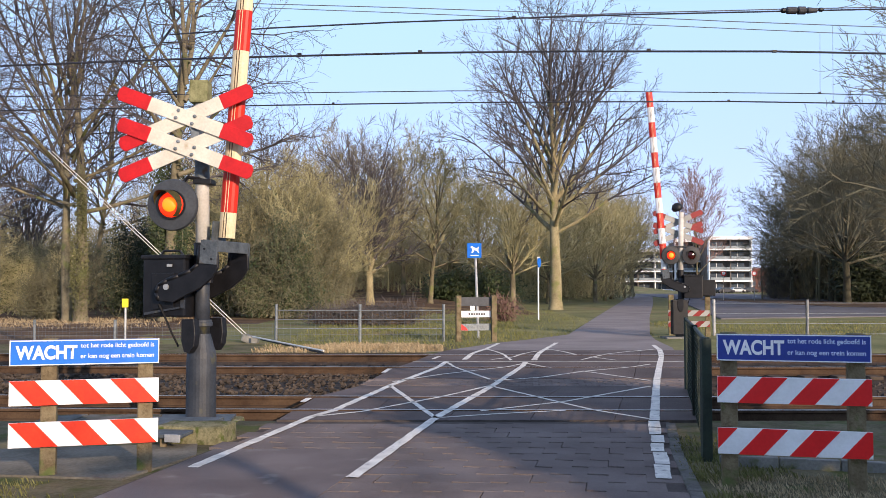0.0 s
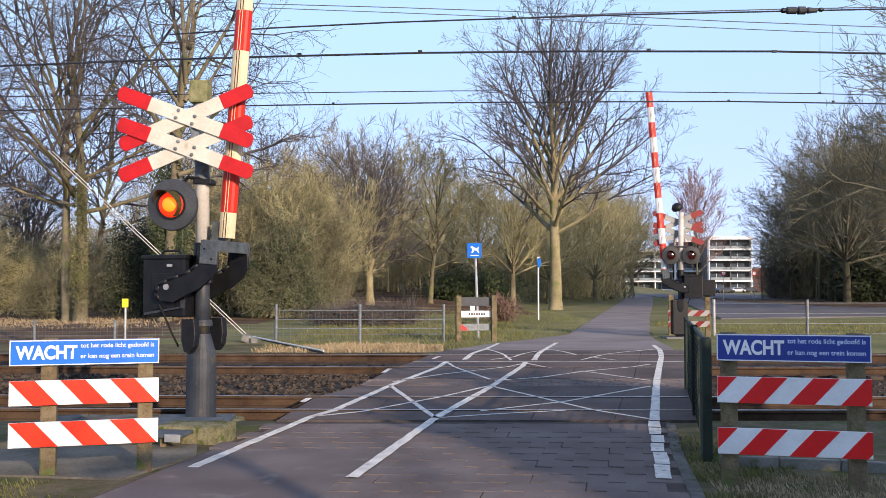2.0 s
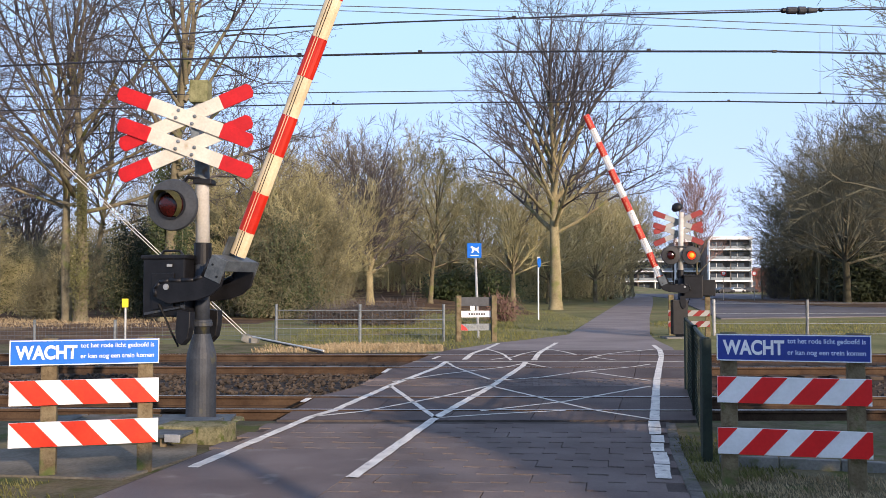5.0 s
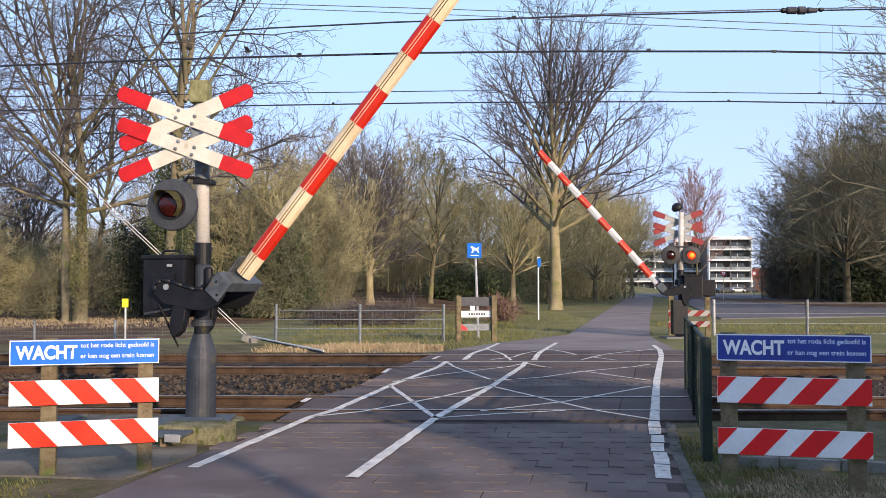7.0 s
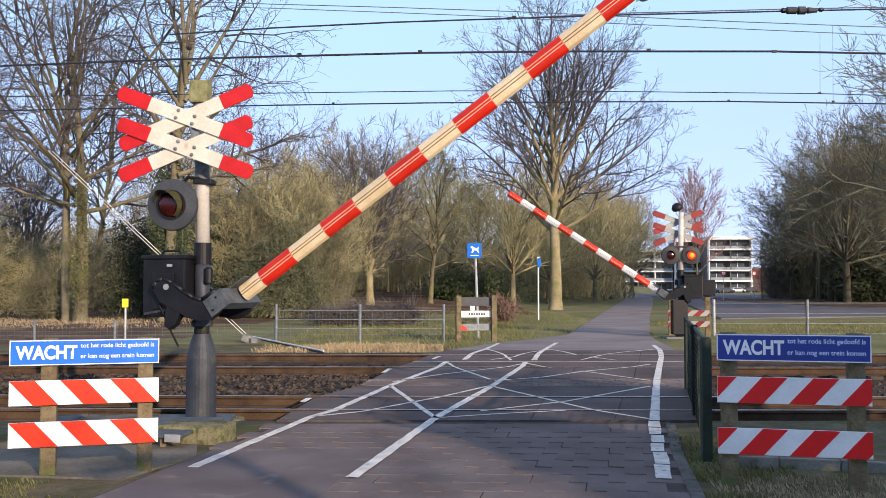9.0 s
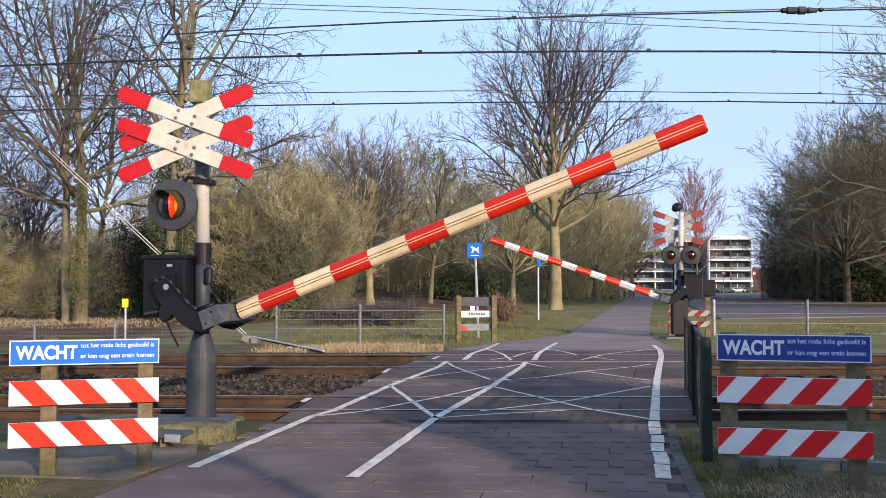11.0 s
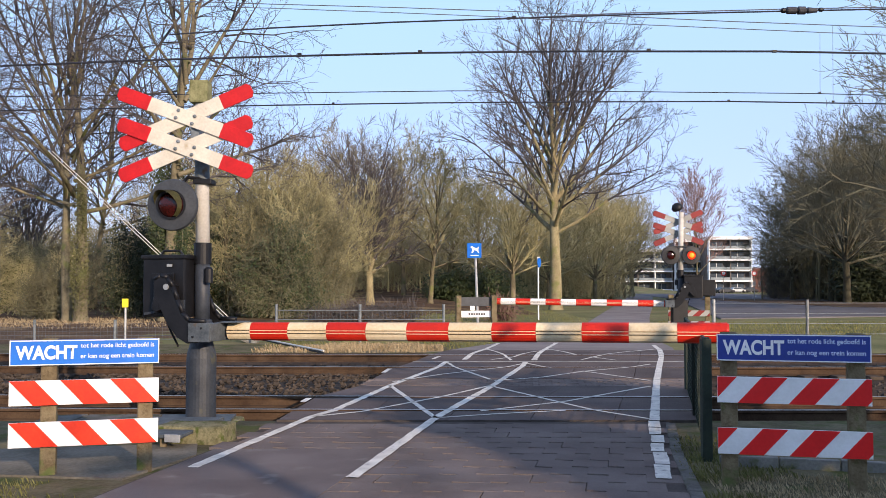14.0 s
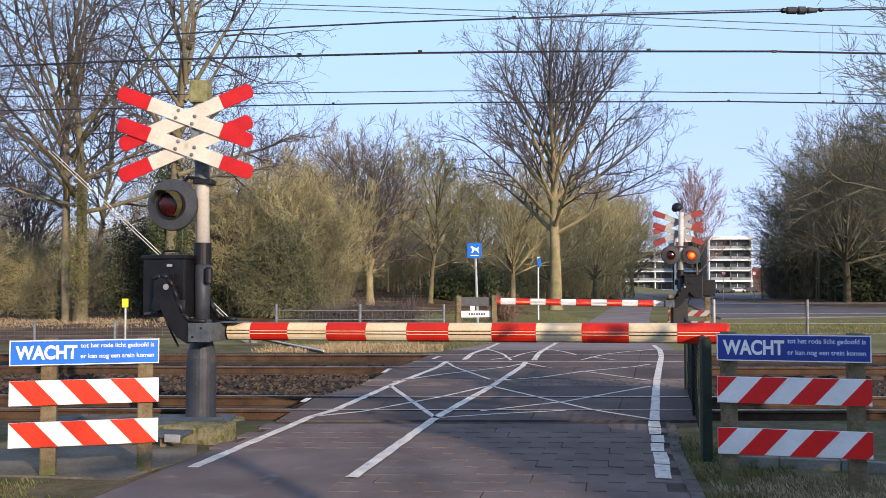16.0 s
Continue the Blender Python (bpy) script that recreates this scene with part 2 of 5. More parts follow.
def box(sx, sy, sz, m=Matrix(), bevel=0.0, bm=None):
    own = bmesh.new()
    bmesh.ops.create_cube(own, size=1.0)
    bmesh.ops.scale(own, vec=(sx, sy, sz), verts=own.verts)
    if bevel:
        bmesh.ops.bevel(own, geom=own.edges[:], offset=bevel, segments=2, affect="EDGES", profile=0.6)
    bmesh.ops.transform(own, matrix=m, verts=own.verts)
    return join(bm, own)


def join(bm, own):
    if bm is None:
        return own
    me = bpy.data.meshes.new("tmp")
    own.to_mesh(me)
    own.free()
    bm.from_mesh(me)
    bpy.data.meshes.remove(me)
    return bm


def rod(p, q, r0, r1=None, seg=12, bm=None, caps=True):
    """A round bar from p to q."""
    p, q = Vector(p), Vector(q)
    d = q - p
    own = bmesh.new()
    bmesh.ops.create_cone(own, cap_ends=caps, segments=seg, radius1=r0, radius2=r0 if r1 is None else r1, depth=d.length)
    m = Matrix.Translation((p + q) / 2) @ d.to_track_quat("Z", "Y").to_matrix().to_4x4()
    bmesh.ops.transform(own, matrix=m, verts=own.verts)
    return join(bm, own)


def lathe(profile, seg=24, m=Matrix(), bm=None):
    """Turn (r, z) pairs about z."""
    own = bmesh.new()
    rings = []
    for r, z in profile:
        rings.append([own.verts.new((max(r, 1e-4) * math.cos(2 * math.pi * k / seg), max(r, 1e-4) * math.sin(2 * math.pi * k / seg), z)) for k in range(seg)])
    for a, b in zip(rings, rings[1:]):
        for k in range(seg):
            own.faces.new((a[k], a[(k + 1) % seg], b[(k + 1) % seg], b[k]))
    own.faces.new(list(reversed(rings[0])))
    own.faces.new(rings[-1])
    bmesh.ops.transform(own, matrix=m, verts=own.verts)
    return join(bm, own)


def plate(outline, thick, m=Matrix(), bevel=0.0, bm=None):
    """A flat outline in x and z, thick along y."""
    own = bmesh.new()
    a = [own.verts.new((x, -thick / 2, z)) for x, z in outline]
    b = [own.verts.new((x, thick / 2, z)) for x, z in outline]
    own.faces.new(a)
    own.faces.new(list(reversed(b)))
    k = len(a)
    for i in range(k):
        own.faces.new((a[(i + 1) % k], a[i], b[i], b[(i + 1) % k]))
    bmesh.ops.recalc_face_normals(own, faces=own.faces)
    if bevel:
        bmesh.ops.bevel(own, geom=[e for e in own.edges if abs(e.verts[0].co.y - e.verts[1].co.y) < 1e-6], offset=bevel, segments=1, affect="EDGES")
    bmesh.ops.transform(own, matrix=m, verts=own.verts)
    return join(bm, own)


def cable(points, r, seg=6, bm=None):
    """A bar bent through points, in one piece."""
    own = bmesh.new()
    pts = [Vector(p) for p in points]
    prev = None
    for i, p in enumerate(pts):
        d = (pts[min(i + 1, len(pts) - 1)] - pts[max(i - 1, 0)]).normalized()
        q = d.to_track_quat("Z", "Y").to_matrix()
        ring = [own.verts.new(p + q @ Vector((r * math.cos(2 * math.pi * k / seg), r * math.sin(2 * math.pi * k / seg), 0))) for k in range(seg)]
        if prev:
            off = min(range(seg), key=lambda o: sum((prev[k].co - ring[(k + o) % seg].co).length for k in range(seg)))
            for k in range(seg):
                own.faces.new((prev[k], prev[(k + 1) % seg], ring[(k + 1 + off) % seg], ring[(k + off) % seg]))
            ring = [ring[(k + off) % seg] for k in range(seg)]
        else:
            own.faces.new(list(reversed(ring)))
        prev = ring
    own.faces.new(prev)
    bmesh.ops.recalc_face_normals(own, faces=own.faces)
    return join(bm, own)


def bend(p, q, sag, n=8):
    """Points from p to q with a sag."""
    p, q = Vector(p), Vector(q)
    return [p.lerp(q, i / n) - Vector((0, 0, sag * 4 * (i / n) * (1 - i / n))) for i in range(n + 1)]


def empty(name, m, label, category, group=""):
    ob = new(name)
    ob.empty_display_size = 0.2
    ob.matrix_basis = m
    return tagged(ob, label, category, group)


def data_ob(name, verts, faces, mats, parent=None, label="", index=None, smooth=False):
    me = bpy.data.meshes.new(name)
    me.from_pydata(verts, [], faces)
    for mt in (mats if isinstance(mats, (list, tuple)) else [mats]):
        me.materials.append(mt)
    if index is not None:
        me.polygons.foreach_set("material_index", index)
    if smooth:
        me.polygons.foreach_set("use_smooth", [True] * len(me.polygons))
    me.update()
    ob = new(name, me)
    ob.parent = parent
    if label:
        ob["label"] = label
    return ob


def text_part(name, words, height, m, mat, parent, wide=None, bold=0.018):
    """Lettering as a thin mesh, scaled to a width where one is given."""
    cu = bpy.data.curves.new("lettering", "FONT")
    cu.body, cu.size, cu.extrude, cu.offset = words, 1.0, 0.0, bold
    tmp = new("lettering_source", cu)
    bpy.context.view_layer.update()
    me = bpy.data.meshes.new_from_object(tmp)
    bpy.data.objects.remove(tmp)
    xs = [v.co.x for v in me.vertices]
    ys = [v.co.y for v in me.vertices]
    sy = height / (max(ys) - min(ys))
    sx = wide / (max(xs) - min(xs)) if wide else sy
    for v in me.vertices:
        v.co = Vector(((v.co.x - min(xs)) * sx, (v.co.y - min(ys)) * sy, 0))
    me.materials.clear()
    me.materials.append(mat)
    ob = new(name, me)
    ob.parent = parent
    ob.matrix_basis = m
    return ob


# ---------------------------------------------------------------- ground, road, track
def rise(y):
    """The far track lies banked in its curve; the road climbs over it."""
    return float(np.interp(y, [17.6, 19.3, 20.0, 26.0], [0, 0.12, 0.12, 0]))


LEFT = ([-40, 4.0, 6.71, 8.4, 9.48, 10.25, 12.87, 14.34, 17.32, 18.75, 20.48, 24.76, 29.64, 47.84, 113, 300],
        [-10.5, -3.1, -2.63, -2.31, -2.08, -1.96, -1.79, -1.28, -1.01, -0.4, 0.01, 1.48, 4.1, 8.15, 22.7, 63.6])
RIGHT = ([-40, 4.0, 6.71, 8.57, 10.55, 14.34, 18.29, 22.12, 28.62, 47.84, 77.7, 113, 300],
         [-5.5, 1.25, 1.86, 2.18, 2.61, 3.71, 4.74, 5.59, 6.53, 10.9, 17.99, 26.2, 69.0])


def left_edge(y):
    return float(np.interp(y, *LEFT))


def right_edge(y):
    return float(np.interp(y, *RIGHT))


def ground_height(x, y):
    bed = -0.24
    z = float(np.interp(y, [10.75, 11.05, 20.3, 21.6], [-0.03, bed, bed + 0.05, -0.03]))
    if 9.2 < y < 10.75:
        z = -0.03
    if y > 23:
        z = -0.03 + 0.05 * noise.noise((x * 0.35, y * 0.35, 0)) * min(1, (y - 23) / 4)
    if left_edge(y) - 0.4 < x < right_edge(y) + 0.4 and y > 20:
        z = min(z, -0.06)
    if y > 55 and x < 4:
        z += min(1.4, (y - 55) * 0.02) * min(1, (4 - x) / 6)
    if y > 108 and x < left_edge(y) - 5:
        z += min(4.0, (y - 108) * 0.18) * min(1, (left_edge(y) - 5 - x) / 5)
    return z


def build_ground():
    xs = [-900, -400, -200, -120, -80, -55] + list(np.arange(-40, -8, 2.0)) + list(np.arange(-8, 12, 0.5)) + list(np.arange(12, 44, 2.0)) + [55, 80, 120, 200, 400, 900]
    ys = [-60, -30, -12, -4, 0, 3, 5, 6, 7, 8, 9, 9.6, 10.2, 10.75, 11.05, 12, 14, 16, 18, 20.3, 21.6] + list(np.arange(22, 40, 1.0)) + list(np.arange(40, 80, 2.5)) + [85, 95, 110, 130, 160, 200, 300, 500, 900, 2500]
    verts = [(x, y, ground_height(x, y)) for y in ys for x in xs]
    w = len(xs)
    faces, index = [], []
    for j in range(len(ys) - 1):
        for i in range(w - 1):
            faces.append((j * w + i, j * w + i + 1, (j + 1) * w + i + 1, (j + 1) * w + i))
            cx, cy = (xs[i] + xs[i + 1]) / 2, (ys[j] + ys[j + 1]) / 2
            if 10.75 < cy < 21.6:
                index.append(2)
            elif 21.8 < cy < 24.6 and -4.6 < cx < -0.2:
                index.append(4)
            elif cy < 10.75 or (cy < 25.5 and cx < 0.6):
                index.append(3)
            elif (cy > 52 and cx < 5.5 + (cy - 52) * 0.02) or (cy > 24 and cx < -9 - 0.2 * noise.noise((cx, cy, 0))):
                index.append(1)
            else:
                index.append(0)
    ob = data_ob("ground", verts, faces, [GRASS, LITTER, RUSTY_BALLAST, VERGE, STRAW_BED], index=index, smooth=True)
    tagged(ob, "olive winter grass, brown leaf litter and rusty track bed", "ground", kind="structure")


build_ground()


def strip(name, y0, y1, x0, x1, top, thick, mat, parent=None, n=1, gap=0.0):
    """Slabs across the road between two depths, n side by side; x0 and x1 are functions of the depth."""
    obs = []
    for k in range(n):
        a, b = k / n, (k + 1) / n
        v = []
        for y in (y0, y1):
            lo, hi = x0(y), x1(y)
            for f, s in ((a, gap), (b, -gap)):
                v.append((lo + (hi - lo) * f + s, y, rise(y) + top))
        v += [(x, y, z - thick) for x, y, z in v]
        f = [(0, 1, 3, 2), (4, 6, 7, 5), (0, 4, 5, 1), (2, 3, 7, 6), (0, 2, 6, 4), (1, 5, 7, 3)]
        ob = data_ob(name, v, f, mat, parent)
        obs.append(ob)
    return obs


# road base under everything that is laid on it
def road_sheet(name, ys, mat, top, label, lo=left_edge, hi=right_edge, x_steps=6):
    verts, faces = [], []
    for y in ys:
        for i in range(x_steps + 1):
            verts.append((lo(y) + (hi(y) - lo(y)) * i / x_steps, y, rise(y) + top))
    w = x_steps + 1
    for j in range(len(ys) - 1):
        for i in range(x_steps):
            faces.append((j * w + i, j * w + i + 1, (j + 1) * w + i + 1, (j + 1) * w + i))
    k = len(verts)
    verts += [(x, y, z - 0.25) for x, y, z in verts]
    for j in range(len(ys) - 1):
        for e in (0, x_steps):
            faces.append((j * w + e, (j + 1) * w + e, (j + 1) * w + e + k, j * w + e + k))
    faces.append(tuple(range(0, w)) + tuple(range(k + w - 1, k - 1, -1)))
    ob = data_ob(name, verts, faces, mat)
    return tagged(ob, label, "road", kind="structure")


near_road = road_sheet("road", [-40, -20, -8, 0, 3.0, 6.71, 8.4, 9.48, 10.62], JOINT, -0.018, "dark square tile paving before the crossing")
far_road = road_sheet("road_beyond", [20.74, 22, 24.76, 27, 29.64, 38, 47.84, 77.7, 113, 200, 300], ASPHALT, 0.0, "grey asphalt lane beyond the crossing")



def patch_edge(y):
    """The asphalt lies left of the centre line, up to the last rows of tiles."""
    return -0.80 + (y - 7.42) * 0.194


road_sheet("road_patch", [-40, -20, -8, 0, 3.0, 5.0, 6.71, 8.0, 8.72], ASPHALT_NEAR, 0.0015, "smooth dark asphalt on the left half of the road", lo=lambda y: left_edge(y) + 0.06, hi=patch_edge)

PANEL_ROWS = [(10.64, 11.36), (11.50, 12.74), (12.88, 14.24), (15.42, 17.45), (17.59, 18.28), (18.32, 19.12), (19.26, 20.72)]


def panel_right(y):
    return right_edge(y) + 0.35


crossing = new("level_crossing")
tagged(crossing, "dark rubber and concrete crossing panels between the rails", "road", kind="structure")
for y0, y1 in PANEL_ROWS:
    strip("panel", y0, y1, left_edge, panel_right, 0.0, 0.16, PANEL, crossing, 5, 0.004)
strip("concrete_edge", 18.235, 18.305, left_edge, panel_right, 0.003, 0.1, PANEL_EDGE, crossing)
strip("concrete_edge", 10.60, 10.64, left_edge, panel_right, 0.0, 0.16, JOINT, crossing)

RAIL_YS = (11.43, 12.81, 17.52, 19.19)


def rail_profile(y, z):
    w = 0.036
    return [(y - w, z), (y + w, z), (y + w, z - 0.035), (y + 0.010, z - 0.05), (y + 0.010, z - 0.13), (y + 0.06, z - 0.145), (y + 0.06, z - 0.16), (y - 0.06, z - 0.16), (y - 0.06, z - 0.145), (y - 0.010, z - 0.13), (y - 0.010, z - 0.05), (y - w, z - 0.035)]


def build_track(rails, name):
    """Two rails on sleepers; the rails bow gently with the curve of the line."""
    track = new(name)
    tagged(track, "rusty railway track on concrete sleepers", "railway track", group="railway tracks")
    xs = list(np.arange(-60, 61, 3.0))
    for y in rails:
        verts, faces, index = [], [], []
        for x in xs:
            off = -0.02 * (x - 2) * (1 if x < 2 else 0) + (x - 2) ** 2 * 0.0006
            verts += [(x, py + off, pz) for py, pz in rail_profile(y, rise(y) + 0.006)]
        for j in range(len(xs) - 1):
            for i in range(12):
                faces.append((j * 12 + i, j * 12 + (i + 1) % 12, (j + 1) * 12 + (i + 1) % 12, (j + 1) * 12 + i))
                index.append(1 if i == 0 else 0)
        data_ob("rail", verts, faces, [RUST, RAIL_HEAD], track, index=index)
    mid = sum(rails) / 2
    bm = box(0.25, 2.5, 0.14, bevel=0.01)
    me = bpy.data.meshes.new("sleeper")
    bm.to_mesh(me)
    bm.free()
    me.materials.append(SLEEPER)
    for x in np.arange(-16, 16, 0.62):
        if left_edge(mid) - 0.2 < x < right_edge(mid) + 0.6:
            continue
        ob = new("sleeper", me)
        ob.parent = track
        ob.location = (x, mid + (-0.02 * (x - 2) * (1 if x < 2 else 0) + (x - 2) ** 2 * 0.0006), -0.235 + rise(mid) * 0.5)
    return track


build_track(RAIL_YS[:2], "railway_track")
build_track(RAIL_YS[2:], "railway_track")


def build_ballast():
    """Loose stones heaped between and beside the tracks."""
    rng = random.Random(5)
    verts, faces = [], []
    for k in range(9000):
        x = rng.uniform(-16, 15)
        y = rng.choice([rng.uniform(13.1, 17.2), rng.uniform(10.9, 21.4), rng.uniform(13.3, 16.8)])
        if left_edge(y) - 0.05 < x < right_edge(y) + 0.45:
            continue
        if any(abs(y - r) < 0.12 for r in RAIL_YS) or (x > 0 and k % 3):
            continue
        s = rng.uniform(0.025, 0.055)
        z = -0.20 + (0.13 if 13.5 < y < 16.6 and x < 0 else 0.0) + rng.uniform(0, 0.03)
        b = len(verts)
        for dx, dy, dz in ((1, 0, 0), (-0.5, 0.9, 0), (-0.5, -0.9, 0), (0.1, 0.1, 1), (0, 0, -0.8)):
            j = rng.uniform(0.7, 1.3)
            verts.append((x + dx * s * j, y + dy * s * j, z + dz * s * j * 0.8))
        faces += [(b + 3, b, b + 1), (b + 3, b + 1, b + 2), (b + 3, b + 2, b), (b + 4, b + 1, b), (b + 4, b + 2, b + 1), (b + 4, b, b + 2)]
    tagged(data_ob("ballast_stones", verts, faces, BALLAST), "loose grey brown ballast stones between the tracks", "gravel", kind="stuff")
    # the heap that the stones lie on
    for lo, hi in (( -40, None), (None, 40)):
        ys = [13.3, 13.8, 16.3, 16.9]
        zs = [-0.235, -0.10, -0.10, -0.21] if hi is None else [-0.235, -0.19, -0.19, -0.21]
        v, f = [], []
        for y, z in zip(ys, zs):
            a = lo if lo is not None else right_edge(y) + 0.36
            b = hi if hi is not None else left_edge(y) - 0.02
            n = 24
            v += [(a + (b - a) * i / n, y, z + 0.02 * noise.noise((i * 3.1, y, 2))) for i in range(n + 1)]
        for j in range(3):
            for i in range(24):
                f.append((j * 25 + i, j * 25 + i + 1, (j + 1) * 25 + i + 1, (j + 1) * 25 + i))
        tagged(data_ob("ballast_bed", v, f, BALLAST if hi is None else RUSTY_BALLAST, smooth=True), "heaped grey brown ballast between two tracks", "gravel", kind="structure")


build_ballast()

LINES = [
    ('edge', 0.108, [(-2.15, 7.83), (-1.95, 8.87), (-1.56, 10.91), (-1.37, 11.41), (-0.83, 14.26)]),
    ('edge', 0.108, [(-0.83, 14.26), (0.07, 18.29)]),
    ('edge', 0.108, [(0.44, 18.52), (1.01, 21.27), (1.49, 24.39)]),
    ('centre', 0.108, [(-0.74, 7.42), (-0.09, 10.77), (0.76, 14.18), (1.66, 18.22)]),
    ('centre', 0.108, [(1.85, 18.44), (3.1, 24.76)]),
    ('edge', 0.085, [(-1.89, 12.24), (-1.86, 12.68)]),
    ('edge', 0.085, [(-1.08, 16.41), (-1.01, 17.2)]),
    ('edge', 0.085, [(-0.21, 18.59), (-0.07, 18.98)]),
]
NEAR_DIAMONDS = [
    ('thin', 0.072, [(-0.83, 14.26), (-0.09, 10.77)]),
    ('thin', 0.06, [(-1.56, 10.87), (-1.01, 11.31), (-0.03, 12.81), (0.74, 14.26)]),
    ('thin', 0.06, [(-0.09, 10.77), (0.66, 11.11), (1.53, 11.41)]),
    ('thin', 0.06, [(0.76, 14.18), (1.89, 11.46), (2.43, 10.68)]),
    ('thin', 0.06, [(0.47, 11.36), (1.65, 12.3), (3.23, 14.18)]),
    ('thin', 0.06, [(-0.82, 14.85), (-0.04, 16.09), (1.64, 18.07)]),
    ('thin', 0.06, [(0.07, 18.22), (0.79, 15.21)]),
]
FAR_DIAMONDS = [
    ('thin', 0.06, [(0.85, 15.03), (1.71, 15.59), (2.54, 16.63), (4.08, 17.93)]),
    ('thin', 0.06, [(1.64, 18.07), (2.07, 17.44)]),
    ('thin', 0.06, [(2.56, 16.74), (3.42, 15.03)]),
    ('thin', 0.06, [(1.01, 21.27), (1.39, 18.44)]),
    ('thin', 0.06, [(0.99, 18.52), (1.48, 18.91), (2.46, 21.0)]),
    ('thin', 0.06, [(2.5, 21.0), (2.81, 19.15)]),
    ('thin', 0.06, [(2.83, 18.52), (4.85, 21.0)]),
    ('thin', 0.06, [(3.07, 18.91), (3.51, 18.44)]),
]
RIGHT_LINE = [(1.79, 7.37), (2.03, 8.57), (2.45, 10.55), (3.04, 13.0), (3.58, 15.21), (4.18, 17.56), (4.55, 18.91), (5.01, 21.0), (5.41, 23.36)]


def build_marking(width, pts):
    """A painted line laid through points, with slightly ragged sides."""
    rng = random.Random(int(pts[0][0] * 100) + int(pts[0][1] * 10))
    dense = []
    for (x0, y0), (x1, y1) in zip(pts, pts[1:]):
        n = max(2, int(math.hypot(x1 - x0, y1 - y0) / 0.12))
        dense += [(x0 + (x1 - x0) * i / n, y0 + (y1 - y0) * i / n) for i in range(n)]
    dense.append(pts[-1])
    verts, faces = [], []
    for i, (x, y) in enumerate(dense):
        a, b = dense[max(0, i - 1)], dense[min(len(dense) - 1, i + 1)]
        d = Vector((b[0] - a[0], b[1] - a[1], 0)).normalized()
        # the paint keeps its width on the road
        s = Vector((-d.y, d.x, 0)) * width / 2
        j0, j1 = rng.uniform(0.85, 1.1), rng.uniform(0.85, 1.1)
        z = rise(y) + 0.005
        verts += [(x + s.x * j0, y + s.y * j0, z), (x - s.x * j1, y - s.y * j1, z)]
    for i in range(len(dense) - 1):
        faces.append((2 * i + 1, 2 * i + 3, 2 * i + 2, 2 * i))
    return data_ob("road_marking", verts, faces, PAINT_LINE)


for kind, width, pts in LINES + NEAR_DIAMONDS + FAR_DIAMONDS:
    tagged(build_marking(width, pts), "worn white painted line on the road", "road marking", kind="structure")

# the right edge line is painted on single kerb blocks
rng = random.Random(8)
for j, ((x0, y0), (x1, y1)) in enumerate(zip(RIGHT_LINE, RIGHT_LINE[1:])):
    n = max(1, round(math.hypot(x1 - x0, y1 - y0) / 0.55)) if j < 2 else 1
    for i in range(n):
        a, b = i / n + 0.008, (i + 1) / n - (0.02 if j < 2 else 0.008)
        o = rng.uniform(-0.012, 0.012) if j < 2 else 0.0
        ob = build_marking(0.132 if j < 2 else 0.115, [(x0 + (x1 - x0) * a + o, y0 + (y1 - y0) * a), (x0 + (x1 - x0) * b + o, y0 + (y1 - y0) * b)])
        tagged(ob, "worn white painted kerb block beside the road", "road marking", kind="structure")


# ---------------------------------------------------------------- the two crossing gates
PIVOT = Vector((-0.25, 0.0, 1.55))
SEG, ROOT, DROP = 0.476, 0.913, -0.523


def boom_section(x0, x1, r0, r1, bm=None):
    """A length of boom: a flattened round section with two grooves along each side."""
    own = bmesh.new()
    rings = []
    angles = [0, 8, 11, 14, 24, 45, 66, 90, 114, 135, 156, 166, 169, 172, 180, 188, 191, 194, 214, 235, 270, 305, 326, 346, 349, 352]
    for x, r in ((x0, r0), (x1, r1)):
        ring = []
        for a in angles:
            k = 0.92 if a in (11, 169, 191, 349) else 1.0
            ring.append(own.verts.new((x, math.cos(radians(a)) * r * 0.72 * k, math.sin(radians(a)) * r * k)))
        rings.append(ring)
    n = len(angles)
    for i in range(n):
        own.faces.new((rings[0][i], rings[0][(i + 1) % n], rings[1][(i + 1) % n], rings[1][i]))
    own.faces.new(list(reversed(rings[0])))
    own.faces.new(rings[1])
    bmesh.ops.recalc_face_normals(own, faces=own.faces)
    return join(bm, own)


def arm_outline():
    return [(-0.17, 0.08), (-0.10, 0.13), (0.01, 0.12), (0.08, 0.02), (0.14, -0.15), (0.21, -0.30), (0.29, -0.39), (0.50, -0.40), (0.50, -0.60), (0.40, -0.64), (0.27, -0.65), (0.14, -0.58), (0.02, -0.44), (-0.09, -0.24), (-0.17, -0.10)]


